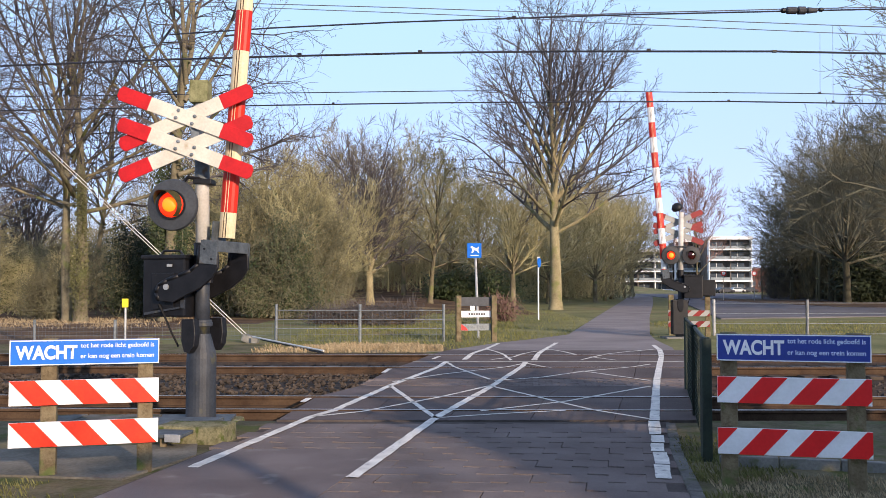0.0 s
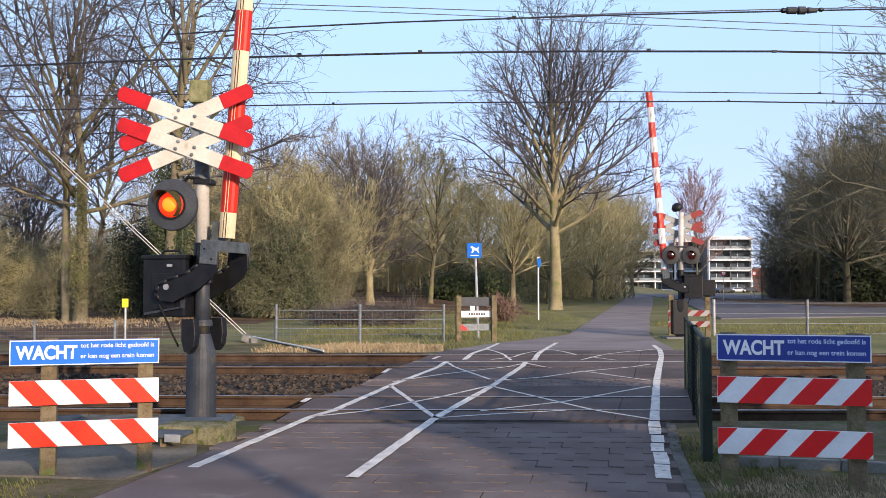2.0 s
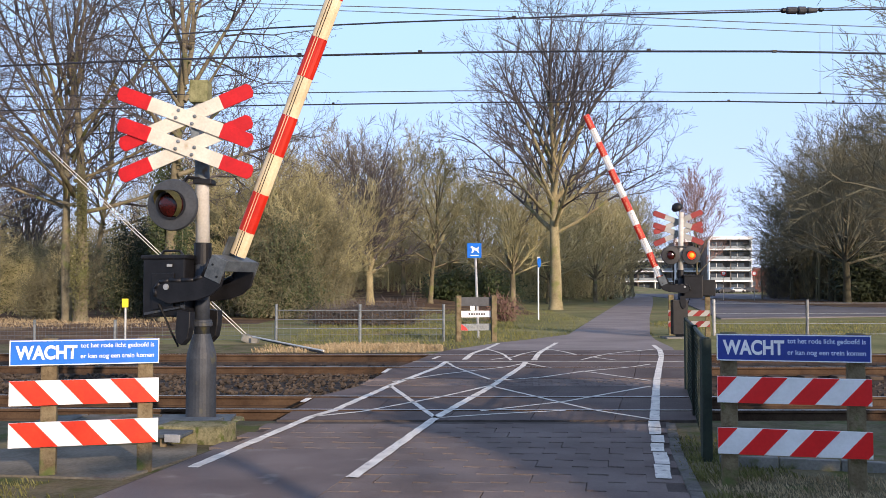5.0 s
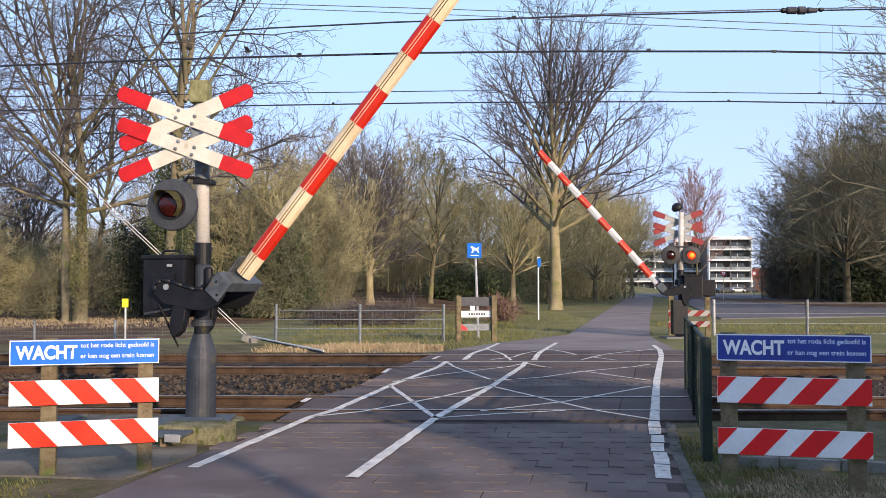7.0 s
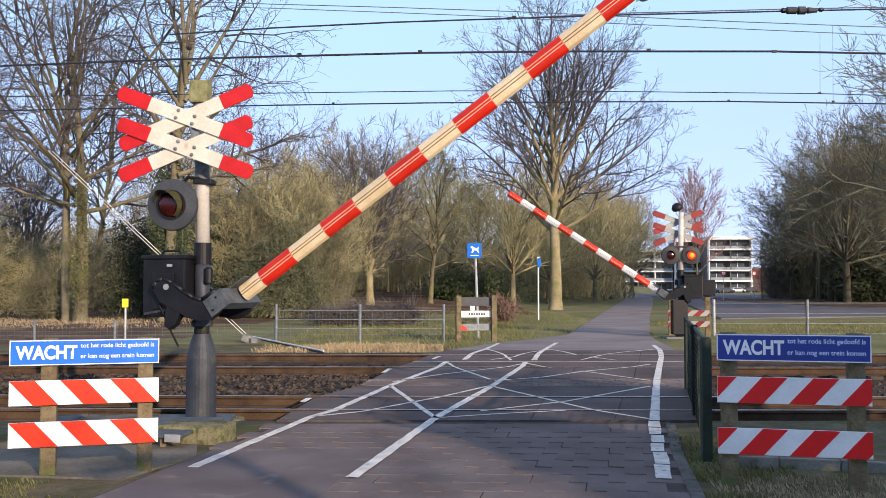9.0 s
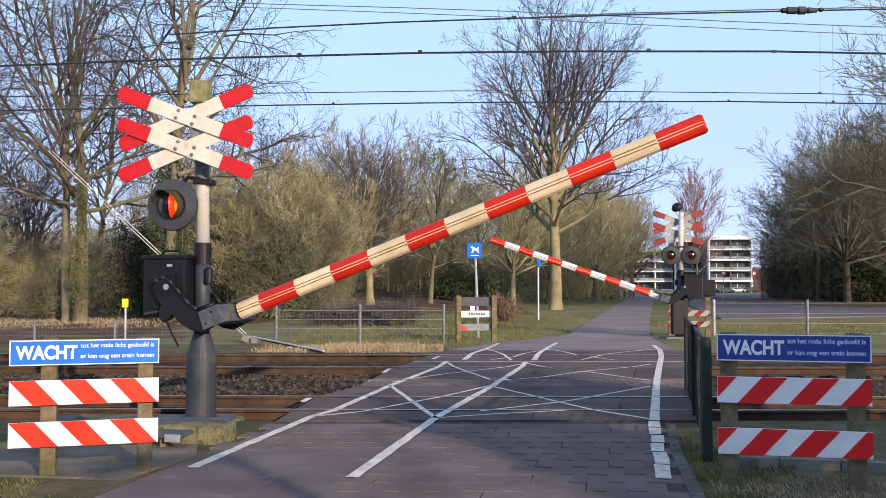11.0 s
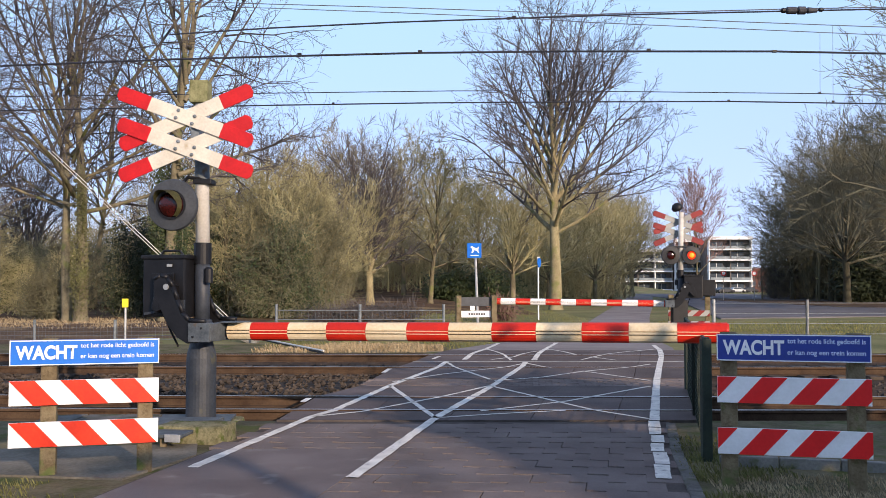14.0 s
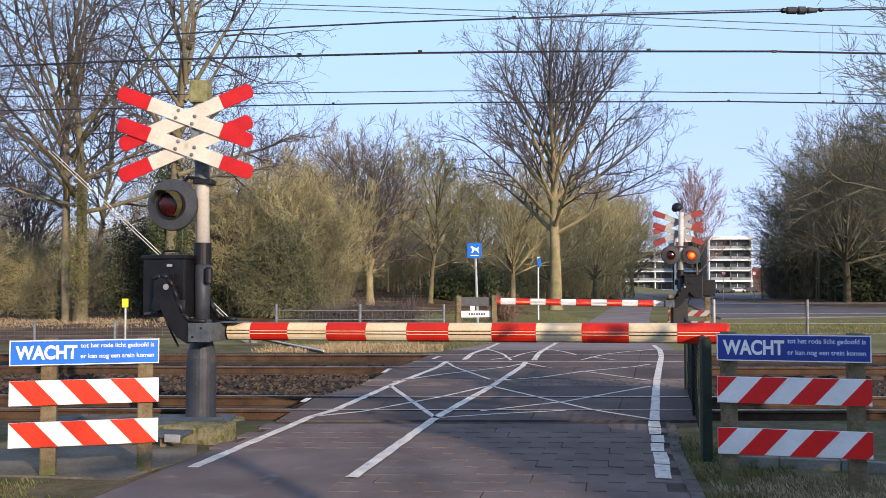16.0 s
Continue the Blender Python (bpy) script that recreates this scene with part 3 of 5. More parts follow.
def build_boom(gate, pale, root, sleeves):
    """The boom with its two curved side arms; its origin lies on the pivot."""
    boom = part("boom", plate(arm_outline(), 0.035, pose(0, -0.34, 0), 0.006), BLACK_STEEL, gate, "red and cream striped barrier boom on curved black arms")
    part("side_arm", plate(arm_outline(), 0.035, pose(0, 0.34, 0), 0.006), BLACK_STEEL, boom)
    # rolled edges of the arms
    for w in (-0.34, 0.34):
        bm = None
        pts = [(-0.16, 0.09), (-0.08, 0.135), (0.01, 0.11), (0.08, 0.0), (0.14, -0.15), (0.21, -0.30), (0.29, -0.385), (0.5, -0.395)]
        for a, b in zip(pts, pts[1:]):
            bm = rod((a[0], w, a[1]), (b[0], w, b[1]), 0.028, 0.028, 8, bm)
        part("arm_edge", bm, BLACK_STEEL, boom, smooth=True)
        part("pivot_bolt", rod((0, w - 0.03, 0), (0, w + 0.03, 0), 0.035, 0.035, 10), GALVANISED, boom)
    # the yoke that joins both arms and holds the boom
    bm = box(0.13, 0.70, 0.205, pose(0.51, 0, DROP), 0.008)
    part("yoke", bm, YOKE_STEEL, boom, "grey steel yoke plate")
    for w in (-0.366, 0.366):
        part("cheek_plate", box(0.27, 0.022, 0.215, pose(0.435, w, DROP), 0.005), YOKE_STEEL, boom)
        part("cheek_bolt", rod((0.47, w - 0.02, DROP + 0.05), (0.47, w + 0.02, DROP + 0.05), 0.014, 0.014, 6), BLACK_STEEL, boom)
        part("cheek_bolt", rod((0.36, w - 0.02, DROP - 0.05), (0.36, w + 0.02, DROP - 0.05), 0.014, 0.014, 6), BLACK_STEEL, boom)
    part("top_flange", box(0.24, 0.30, 0.014, pose(0.68, 0, DROP + 0.108), 0.003), YOKE_STEEL, boom)
    shift = Matrix.Translation((0, 0, DROP))
    x = max(root - 0.30, 0.48)
    k = 0
    while k < sleeves:
        x1 = max(root + SEG * k, x + 0.12)
        bm = boom_section(x + 0.001, x1 - 0.001, 0.102 + 0.002 * (k % 2), 0.102 + 0.002 * (k % 2))
        bmesh.ops.transform(bm, matrix=shift, verts=bm.verts)
        red = (sleeves - k) % 2 == 1
        part("red_sleeve" if red else "cream_sleeve", bm, BOOM_RED if red else (BOOM_PALE if pale else BOOM_WHITE), boom, smooth=False)
        # the two lines pressed into the side
        for w in (-1, 1):
            for h in (0.012, -0.020):
                part("groove", box(x1 - x - 0.004, 0.006, 0.007, pose((x + x1) / 2, w * 0.0738, DROP + h)), BOOM_WHITE if red else SLOT, boom)
        x = x1
        k += 1
    part("end_cap", boom_section(x, x + 0.02, 0.098, 0.09, None), BOOM_RED, boom).location = (0, 0, DROP)
    boom.matrix_basis = Matrix.Translation(PIVOT)
    return boom


def blade_outline(length, width, cut=0.035):
    a, b = length / 2, width / 2
    return [(-a + cut, -b), (a - cut, -b), (a, -b + cut * 1.3), (a, b - cut * 1.3), (a - cut, b), (-a + cut, b), (-a, b - cut * 1.3), (-a, -b + cut * 1.3)]


def tip_outline(length, width, share, side, cut=0.035):
    a, b = length / 2, width / 2
    i = a - share
    return [(side * i, -b), (side * (a - cut), -b), (side * a, -b + cut * 1.3), (side * a, b - cut * 1.3), (side * (a - cut), b), (side * i, b)]


def build_cross(gate, m, white, red):
    """One St Andrew's cross: two white blades with red tips on both ends, bolted together."""
    length, width = 1.655, 0.172
    for tilt, y in ((20.5, 0.0), (-23.5, 0.028)):
        blade = part("cross_blade", plate(blade_outline(length - 0.01, width - 0.006), 0.014, bevel=0.003), white, gate, "white crossing blade with red tips")
        blade.matrix_basis = m @ pose(0, y, 0, 0, tilt, 0)
        for side in (-1, 1):
            part("red_tip", plate(tip_outline(length, width, 0.385, side), 0.020, bevel=0.003), red, blade)
        if y == 0.0:
            for bx in (-0.10, 0.10):
                for bz in (-0.045, 0.045):
                    part("bolt", lathe([(0.022, 0), (0.022, 0.012), (0.010, 0.02)], 8, pose(bx, -0.006, bz, 90, 0, 0)), GREY_STEEL, blade)


def half_ball(r, side, seg=20, rings=6):
    """Half of a lens body; side +1 faces -y, side -1 faces +y."""
    own = bmesh.new()
    prev = None
    for j in range(rings):
        a = math.pi / 2 * (1 - j / rings)
        row = [own.verts.new((r * math.sin(a) * math.cos(2 * math.pi * k / seg), -side * r * 0.45 * math.cos(a), r * math.sin(a) * math.sin(2 * math.pi * k / seg))) for k in range(seg)]
        if prev:
            for k in range(seg):
                own.faces.new((prev[k], prev[(k + 1) % seg], row[(k + 1) % seg], row[k]))
        prev = row
    tip = own.verts.new((0, -side * r * 0.45, 0))
    for k in range(seg):
        own.faces.new((prev[k], prev[(k + 1) % seg], tip))
    bmesh.ops.recalc_face_normals(own, faces=own.faces)
    return own


def build_lamp(gate, m, disc_r, lens_r, disc_mat, visor_out, core):
    """A flashing lamp: a round background disc, a visor and a lens that turns its lit side out."""
    lamp = part("lamp", lathe([(lens_r * 1.12, 0.05), (disc_r * 0.96, 0.03), (disc_r, 0.0), (disc_r, -0.012), (disc_r * 0.5, -0.10), (0.05, -0.14)], 40, pose(0, 0, 0, 90, 0, 0)), disc_mat, gate, "round dark warning lamp with a red lens", smooth=False)
    lamp.matrix_basis = m
    # visor: an open half tube over the lens
    own = bmesh.new()
    n = 18
    rows = []
    for k in range(n + 1):
        a = radians(-55 + 250 * k / n)
        depth = visor_out * (0.35 + 0.65 * max(0, math.sin(a)))
        rows.append([own.verts.new((lens_r * 1.1 * math.cos(a), -0.04, lens_r * 1.1 * math.sin(a))), own.verts.new((lens_r * 1.06 * math.cos(a), -0.05 - depth, lens_r * 1.06 * math.sin(a)))])
    for a, b in zip(rows, rows[1:]):
        own.faces.new((a[0], b[0], b[1], a[1]))
    bmesh.ops.solidify(own, geom=own.faces[:], thickness=0.006)
    part("visor", own, VISOR_OLIVE, lamp, "short olive black visor").matrix_basis = pose(0, 0, 0, 0, 0, -20)
    part("rim", lathe([(lens_r * 1.12, 0.0), (lens_r * 1.12, 0.02), (lens_r * 0.98, 0.02), (lens_r * 0.98, 0.0)], 32, pose(0, -0.045, 0, 90, 0, 0)), BLACK_STEEL, lamp)
    lens = part("lens", half_ball(lens_r * 0.96, 1), LENS_RED, lamp, "red lens")
    own = half_ball(lens_r * core, 1)
    bmesh.ops.translate(own, vec=(0, -lens_r * 0.30, 0), verts=own.verts)
    # core, rim and the unlit back belong to one turning lens body
    me = lens.data
    me.materials.append(LENS_LIT)
    me.materials.append(LENS_DARK)
    bm = bmesh.new()
    bm.from_mesh(me)
    n0 = len(bm.faces)
    bm.faces.ensure_lookup_table()
    join(bm, own)
    bm.faces.ensure_lookup_table()
    for f in bm.faces[n0:]:
        f.material_index = 1
    n1 = len(bm.faces)
    join(bm, half_ball(lens_r * 0.96, -1))
    bm.faces.ensure_lookup_table()
    for f in bm.faces[n1:]:
        f.material_index = 2
    bm.to_mesh(me)
    bm.free()
    lens.location = (0, -0.05, 0)
    return lens


def build_mast(gate):
    part("foot", lathe([(0.175, 0.0), (0.172, 0.72), (0.165, 0.78), (0.115, 0.95), (0.10, 1.0)], 28), BLUE_STEEL, gate, "dark blue grey steel foot with moss at its base")
    part("foot_flange", lathe([(0.24, 0.0), (0.24, 0.025), (0.18, 0.03)], 20), BLUE_STEEL, gate)
    part("lower_tube", rod((0, 0, 0.95), (0, 0, 1.93), 0.088, 0.088, 20), BLUE_STEEL, gate, smooth=True)
    part("collar", lathe([(0.09, 1.08), (0.125, 1.09), (0.125, 1.13), (0.118, 1.14), (0.118, 1.16), (0.09, 1.17)], 20), BLUE_STEEL, gate)
    part("clamp_sleeve", rod((0, 0, 1.82), (0, 0, 2.07), 0.102, 0.102, 20), BLACK_STEEL, gate)
    part("upper_tube", rod((0, 0, 2.0), (-0.035, 0, 3.86), 0.082, 0.076, 20), POLE_PAINT, gate, "cream grey painted upper tube", smooth=True)


def build_housing(gate):
    """The motor housing beside the mast, with lid, ribs and cable."""
    part("housing", box(0.56, 0.50, 0.68, pose(-0.36, 0, 1.54), 0.02), BLACK_STEEL, gate, "black steel motor housing")
    part("lid", box(0.60, 0.54, 0.05, pose(-0.36, 0, 1.90), 0.012), BLACK_STEEL, gate)
    part("lid_handle", cable([(-0.50, -0.1, 1.92), (-0.46, -0.1, 1.975), (-0.24, -0.1, 1.975), (-0.2, -0.1, 1.92)], 0.016), BLACK_STEEL, gate)
    part("rib", plate([(-0.60, 1.25), (-0.14, 1.32), (-0.14, 1.30), (-0.60, 1.22)], 0.03, pose(0, -0.262, 0)), BLUE_STEEL, gate)
    part("front_panel", box(0.30, 0.02, 0.42, pose(-0.36, -0.26, 1.50), 0.006), BLACK_STEEL, gate)
    part("type_plate", box(0.07, 0.006, 0.03, pose(-0.27, -0.268, 1.80)), GALVANISED, gate)
    part("hinge", box(0.05, 0.03, 0.10, pose(-0.10, -0.25, 1.35), 0.005), BLUE_STEEL, gate)
    part("cable", cable([(-0.40, -0.28, 1.35), (-0.30, -0.30, 1.2), (-0.24, -0.28, 1.05), (-0.17, -0.22, 0.86)], 0.013), RUBBER, gate)
    part("buffer", lathe([(0.05, 0), (0.05, 0.16), (0.03, 0.18)], 12, pose(0.12, -0.06, 1.60)), BLACK_STEEL, gate)


def build_gate(m, pale):
    gate = empty("level_crossing_gate", m, "barrier gate with striped boom, red white crosses and flashing lamps", "crossing gate", "gates at the level crossing")
    build_mast(gate)
    build_housing(gate)
    boom = build_boom(gate, pale, ROOT - SEG if pale else ROOT, 13 if pale else 12)
    weights = []
    for w in (-0.30, 0.30):
        bm = plate([(-0.09, 0.20), (0.075, 0.20), (0.09, 0.02), (0.075, -0.11), (0.015, -0.19), (-0.055, -0.17), (-0.09, -0.05)], 0.11, bevel=0.006)
        weights.append((part("counterweight", bm, BLACK_STEEL, gate), w))
    return gate, boom, weights


TURN, FAR_TURN = -17.0, 170.0
near_gate, near_boom, near_weights = build_gate(pose(-2.84, 10.68, 0, 0, 0, TURN), False)
far_gate, far_boom, far_weights = build_gate(pose(7.35, 27.98, 0, 0, 0, FAR_TURN), True)
FACE = pose(0, 0, 0, 0, 0, -TURN)

# near gate: crosses before the mast, one lamp, an algae-stained cap
for z in (3.505, 3.145):
    build_cross(near_gate, FACE @ pose(-0.128, -0.33, z), SIGN_WHITE, SIGN_RED)
part("cross_bracket", box(0.10, 0.22, 0.50, FACE @ pose(-0.03, -0.18, 3.33), 0.006), GREY_STEEL, near_gate)
part("mast_cap", box(0.22, 0.22, 0.27, FACE @ pose(-0.045, 0, 3.86), 0.02), CAP_GREEN, near_gate, "algae green square mast cap")
part("dark_band", rod((-0.018, 0, 2.78), (-0.022, 0, 3.05), 0.086, 0.086, 20), YOKE_STEEL, near_gate)
part("lamp_bracket", cable([FACE @ Vector((0.02, -0.05, 2.82)), FACE @ Vector((-0.16, -0.12, 2.83)), FACE @ Vector((-0.28, -0.08, 2.66))], 0.024), BLACK_STEEL, near_gate)
part("bracket_clamp", box(0.22, 0.22, 0.06, FACE @ pose(0.01, 0, 2.79), 0.01), BLACK_STEEL, near_gate)
near_lens = build_lamp(near_gate, FACE @ pose(-0.295, -0.22, 2.50, 2, 0, -5), 0.302, 0.155, LAMP_GREY, 0.17, 0.56)

# far gate: two crosses seen from behind, two lamps, a bell
BACK = pose(0, 0, 0, 0, 0, -FAR_TURN)
for z in (3.57, 3.20):
    build_cross(far_gate, BACK @ pose(-0.02, 0.13, z), SHADED_WHITE, SHADED_RED)
part("bell", lathe([(0.02, 0.0), (0.16, 0.03), (0.18, 0.10), (0.13, 0.20), (0.06, 0.24)], 20, BACK @ pose(-0.06, -0.02, 3.92, 20, -25, 0)), BLACK_STEEL, far_gate, "black warning bell", smooth=True)
part("lamp_bridge", box(0.80, 0.05, 0.05, BACK @ pose(0.0, -0.10, 2.79), 0.01), BLACK_STEEL, far_gate)
far_lenses = [build_lamp(far_gate, BACK @ pose(sx, -0.16, 2.52, 0, 0, 0), 0.29, 0.135, LAMP_BLACK, 0.10, 0.60) for sx in (-0.34, 0.29)]

# foundation of the near gate
foundation = empty("gate_foundation", pose(-2.84, 10.62, 0), "weathered concrete and steel plate gate foundation", "foundation")
part("block", box(1.0, 0.95, 0.42, pose(-0.06, -0.03, -0.22), 0.05), MOSSY, foundation, "mossy concrete block")
part("cover_plate", box(0.95, 0.75, 0.03, pose(-0.10, -0.05, 0.008, 0, 0, 4), 0.004), YOKE_STEEL, foundation, "flat grey steel cover")
part("angle_bar", box(0.95, 0.05, 0.06, pose(0.02, -0.50, -0.02, 0, 0, 28), 0.004), YOKE_STEEL, foundation)


def slab_from(corners, top, thick):
    """A flat plate over ground corners given counterclockwise."""
    own = bmesh.new()
    hi = [own.verts.new((x, y, top)) for x, y in corners]
    lo = [own.verts.new((x, y, top - thick)) for x, y in corners]
    n = len(hi)
    own.faces.new(hi)
    own.faces.new(list(reversed(lo)))
    for i in range(n):
        own.faces.new((lo[i], lo[(i + 1) % n], hi[(i + 1) % n], hi[i]))
    bmesh.ops.bevel(own, geom=own.edges[:], offset=0.005, segments=1, affect="EDGES")
    return own


part("step_plate", slab_from([(0.06, -1.75), (0.30, -1.80), (0.42, -0.55), (-0.42, -0.55)], 0.115, 0.035), YOKE_STEEL, foundation, "raised grey steel step plate")
part("plate_lip", box(0.16, 0.02, 0.075, pose(0.22, -1.80, 0.085, 0, 0, -12), 0.004), GALVANISED, foundation)
part("stake", box(0.06, 0.06, 0.30, pose(0.10, -1.68, -0.06), 0.006), OLD_WOOD, foundation)


def rough_block(sx, sy, sz, m, seed):
    """A cast block with rounded, chipped edges."""
    own = box(sx, sy, sz, bevel=0.06)
    bmesh.ops.subdivide_edges(own, edges=own.edges[:], cuts=3, use_grid_fill=True)
    for v in own.verts:
        k = noise.noise(v.co * 5 + Vector((seed, 0, 0))) * 0.022 + noise.noise(v.co * 14) * 0.008
        v.co += v.co.normalized() * k
    bmesh.ops.transform(own, matrix=m, verts=own.verts)
    return own


kerb_stone = finish("edge_stone", rough_block(0.74, 0.45, 0.42, pose(-2.55, 9.38, -0.06, 0, 0, -8), 3), MOSSY, smooth=True)
tagged(kerb_stone, "rounded mossy concrete edge stone beside the road", "stone")
part("junction_box", box(0.46, 0.30, 1.05, BACK @ pose(-0.10, -0.16, 0.62), 0.02), BLACK_STEEL, far_gate)
far_found = empty("gate_foundation", pose(7.25, 27.98, -0.03), "low grey concrete foundation of the far gate", "foundation")
part("block", box(0.9, 0.9, 0.10, bevel=0.02), CONCRETE, far_found)
edging = empty("edging_slab", pose(3.18, 7.92, -0.03, 0, 0, -14), "low pale concrete edging slab in the verge grass", "edging slab")
for i in range(3):
    part("slab", box(0.49, 0.07, 0.16, pose(-0.5 + 0.5 * i, 0, 0.01, 0, 1.2 * (i - 1), 0), 0.01), CONCRETE, edging)
post_box = empty("junction_post", pose(-3.12, 11.35, -0.2), "small grey junction post by the track", "junction box")
part("post", box(0.07, 0.07, 0.9, pose(0, 0, 0.45), 0.006), GREY_STEEL, post_box)
part("cover", box(0.13, 0.10, 0.18, pose(0, 0, 0.85), 0.01), GALVANISED, post_box)


# ---------------------------------------------------------------- warning boards
def build_warning_board(m, width, post_xs, foot, flip, blue, red, label, top=1.14):
    """Two weathered wooden posts with a blue text panel and two red and white striped boards."""
    thing = empty("warning_board", m, label, "warning board", "warning boards at the crossing")
    for x in post_xs:
        part("post", box(0.125, 0.11, top + 0.28, pose(x, 0.09, (top - 0.32) / 2 + 0.03), 0.015), OLD_WOOD, thing, "weathered wooden post")
    panel = part("text_panel", box(width, 0.016, 0.210, pose(0, 0, top - 0.105), 0.004), blue, thing, "blue panel with white lettering")
    for sx, sz, x, z in ((width, 0.008, 0, top - 0.006), (width, 0.008, 0, top - 0.205), (0.008, 0.210, -width / 2 + 0.004, top - 0.105), (0.008, 0.210, width / 2 - 0.004, top - 0.105)):
        part("white_border", box(sx, 0.022, sz, pose(x, 0, z)), LETTER, panel)
    text_part("lettering", "WACHT", 0.118, pose(-width / 2 + 0.045, -0.0115, top - 0.162, 90, 0, 0), LETTER, panel, width * 0.405, 0.036)
    text_part("lettering", "tot het rode licht gedoofd is", 0.050, pose(-width / 2 + width * 0.465, -0.0115, top - 0.080, 90, 0, 0), LETTER_FADED, panel, width * 0.50)
    text_part("lettering", "er kan nog een trein komen", 0.050, pose(-width / 2 + width * 0.465, -0.0115, top - 0.168, 90, 0, 0), LETTER_FADED, panel, width * 0.50)
    for z in (top - 0.436, top - 0.436 - foot):
        hgt = 0.205
        board = part("striped_board", box(width, 0.020, hgt, pose(0, 0, z), 0.004), STRIPE_WHITE, thing, "red and white striped board")
        # slanting red foil between the white
        pitch, wide, lean = width / 3.0, width / 6.0, 0.185
        for k in range(-1, 4):
            x0 = -width / 2 + pitch * k + (-0.04 if flip else 0.0)
            quad = []
            for x, zz in ((x0, hgt / 2), (x0 + wide, hgt / 2), (x0 + wide + (-lean if flip else lean), -hgt / 2), (x0 + (-lean if flip else lean), -hgt / 2)):
                quad.append((x, zz))
            poly = clip_poly(quad, -width / 2 + 0.001, width / 2 - 0.001)
            if len(poly) > 2:
                part("red_stripe", plate([(x, zz * 0.995 + z) for x, zz in poly], 0.004, pose(0, -0.0115, 0)), red, board)
    return thing


def clip_poly(pts, lo, hi):
    """Cut a polygon at two upright lines."""
    for bound, keep in ((lo, 1), (hi, -1)):
        out = []
        for i, (x, z) in enumerate(pts):
            px, pz = pts[i - 1]
            a, b = (px - bound) * keep >= 0, (x - bound) * keep >= 0
            if a != b:
                t = (bound - px) / (x - px)
                out.append((bound, pz + (z - pz) * t))
            if b:
                out.append((x, z))
        pts = out
    return pts


build_warning_board(pose(-2.995, 7.615, 0, 0, 0, 16), 1.172, (-0.29, 0.475), 0.342, False, SIGN_BLUE, STRIPE_RED, "weathered wooden posts with blue warning panel and orange red striped boards", 1.110)
build_warning_board(pose(2.715, 7.05, 0, 0, 0, -13), 1.13, (-0.47, 0.47), 0.40, True, SIGN_BLUE_SHADED, STRIPE_CRIMSON, "shaded wooden posts with crimson striped boards, blue panel darkened for shade", 1.180)


# back and side of the boards beyond the tracks
far_board = empty("warning_board", pose(1.02, 26.4, 0, 0, 0, 14), "rear of a grey wooden warning board beyond the tracks", "warning board", "warning boards at the crossing")
for x in (-0.61, 0.46):
    part("post", box(0.15, 0.13, 1.48, pose(x, -0.07, 0.56), 0.012), OLD_WOOD, far_board)
for z, hgt, mat in ((1.12, 0.26, BLUE_STEEL), (0.76, 0.19, LETTER), (0.38, 0.20, GREY_STEEL)):
    part("board", box(1.20, 0.03, hgt, pose(-0.06, 0.02, z), 0.005), mat, far_board)
part("notice", box(0.13, 0.01, 0.13, pose(-0.17, -0.001, 0.93)), LETTER, far_board)
for i in range(7):
    part("dark_bar", box(0.05, 0.008, 0.07, pose(-0.26 + 0.075 * i, 0.0, 0.76)), BLUE_STEEL, far_board)
part("red_end", plate([(-0.50, 0.29), (-0.30, 0.29), (-0.36, 0.37), (-0.50, 0.47)], 0.01, pose(0, 0.002, 0)), STRIPE_CRIMSON, far_board)
far_board2 = empty("warning_board", pose(7.92, 29.2, 0, 0, 0, -8), "red and white striped board on grey wooden posts", "warning board", "warning boards at the crossing")
for x in (-0.55, 0.60):
    part("post", box(0.16, 0.13, 1.50, pose(x, 0.08, 0.55), 0.012), OLD_WOOD, far_board2)
part("board", box(0.42, 0.30, 0.52, pose(0.62, 0.05, 1.52), 0.02), BLACK_STEEL, far_board2)
for z in (0.70, 0.36):
    b = part("striped_board", box(1.30, 0.03, 0.19, pose(0, 0, z), 0.005), SHADED_WHITE, far_board2)
    for k in range(-1, 4):
        poly = clip_poly([(-0.65 + 0.43 * k + 0.1, 0.094), (-0.44 + 0.43 * k + 0.1, 0.094), (-0.64 + 0.43 * k + 0.1, -0.094), (-0.85 + 0.43 * k + 0.1, -0.094)], -0.649, 0.649)
        if len(poly) > 2:
            part("red_stripe", plate([(x, zz + z) for x, zz in poly], 0.004, pose(0, -0.018, 0)), SHADED_RED, b)


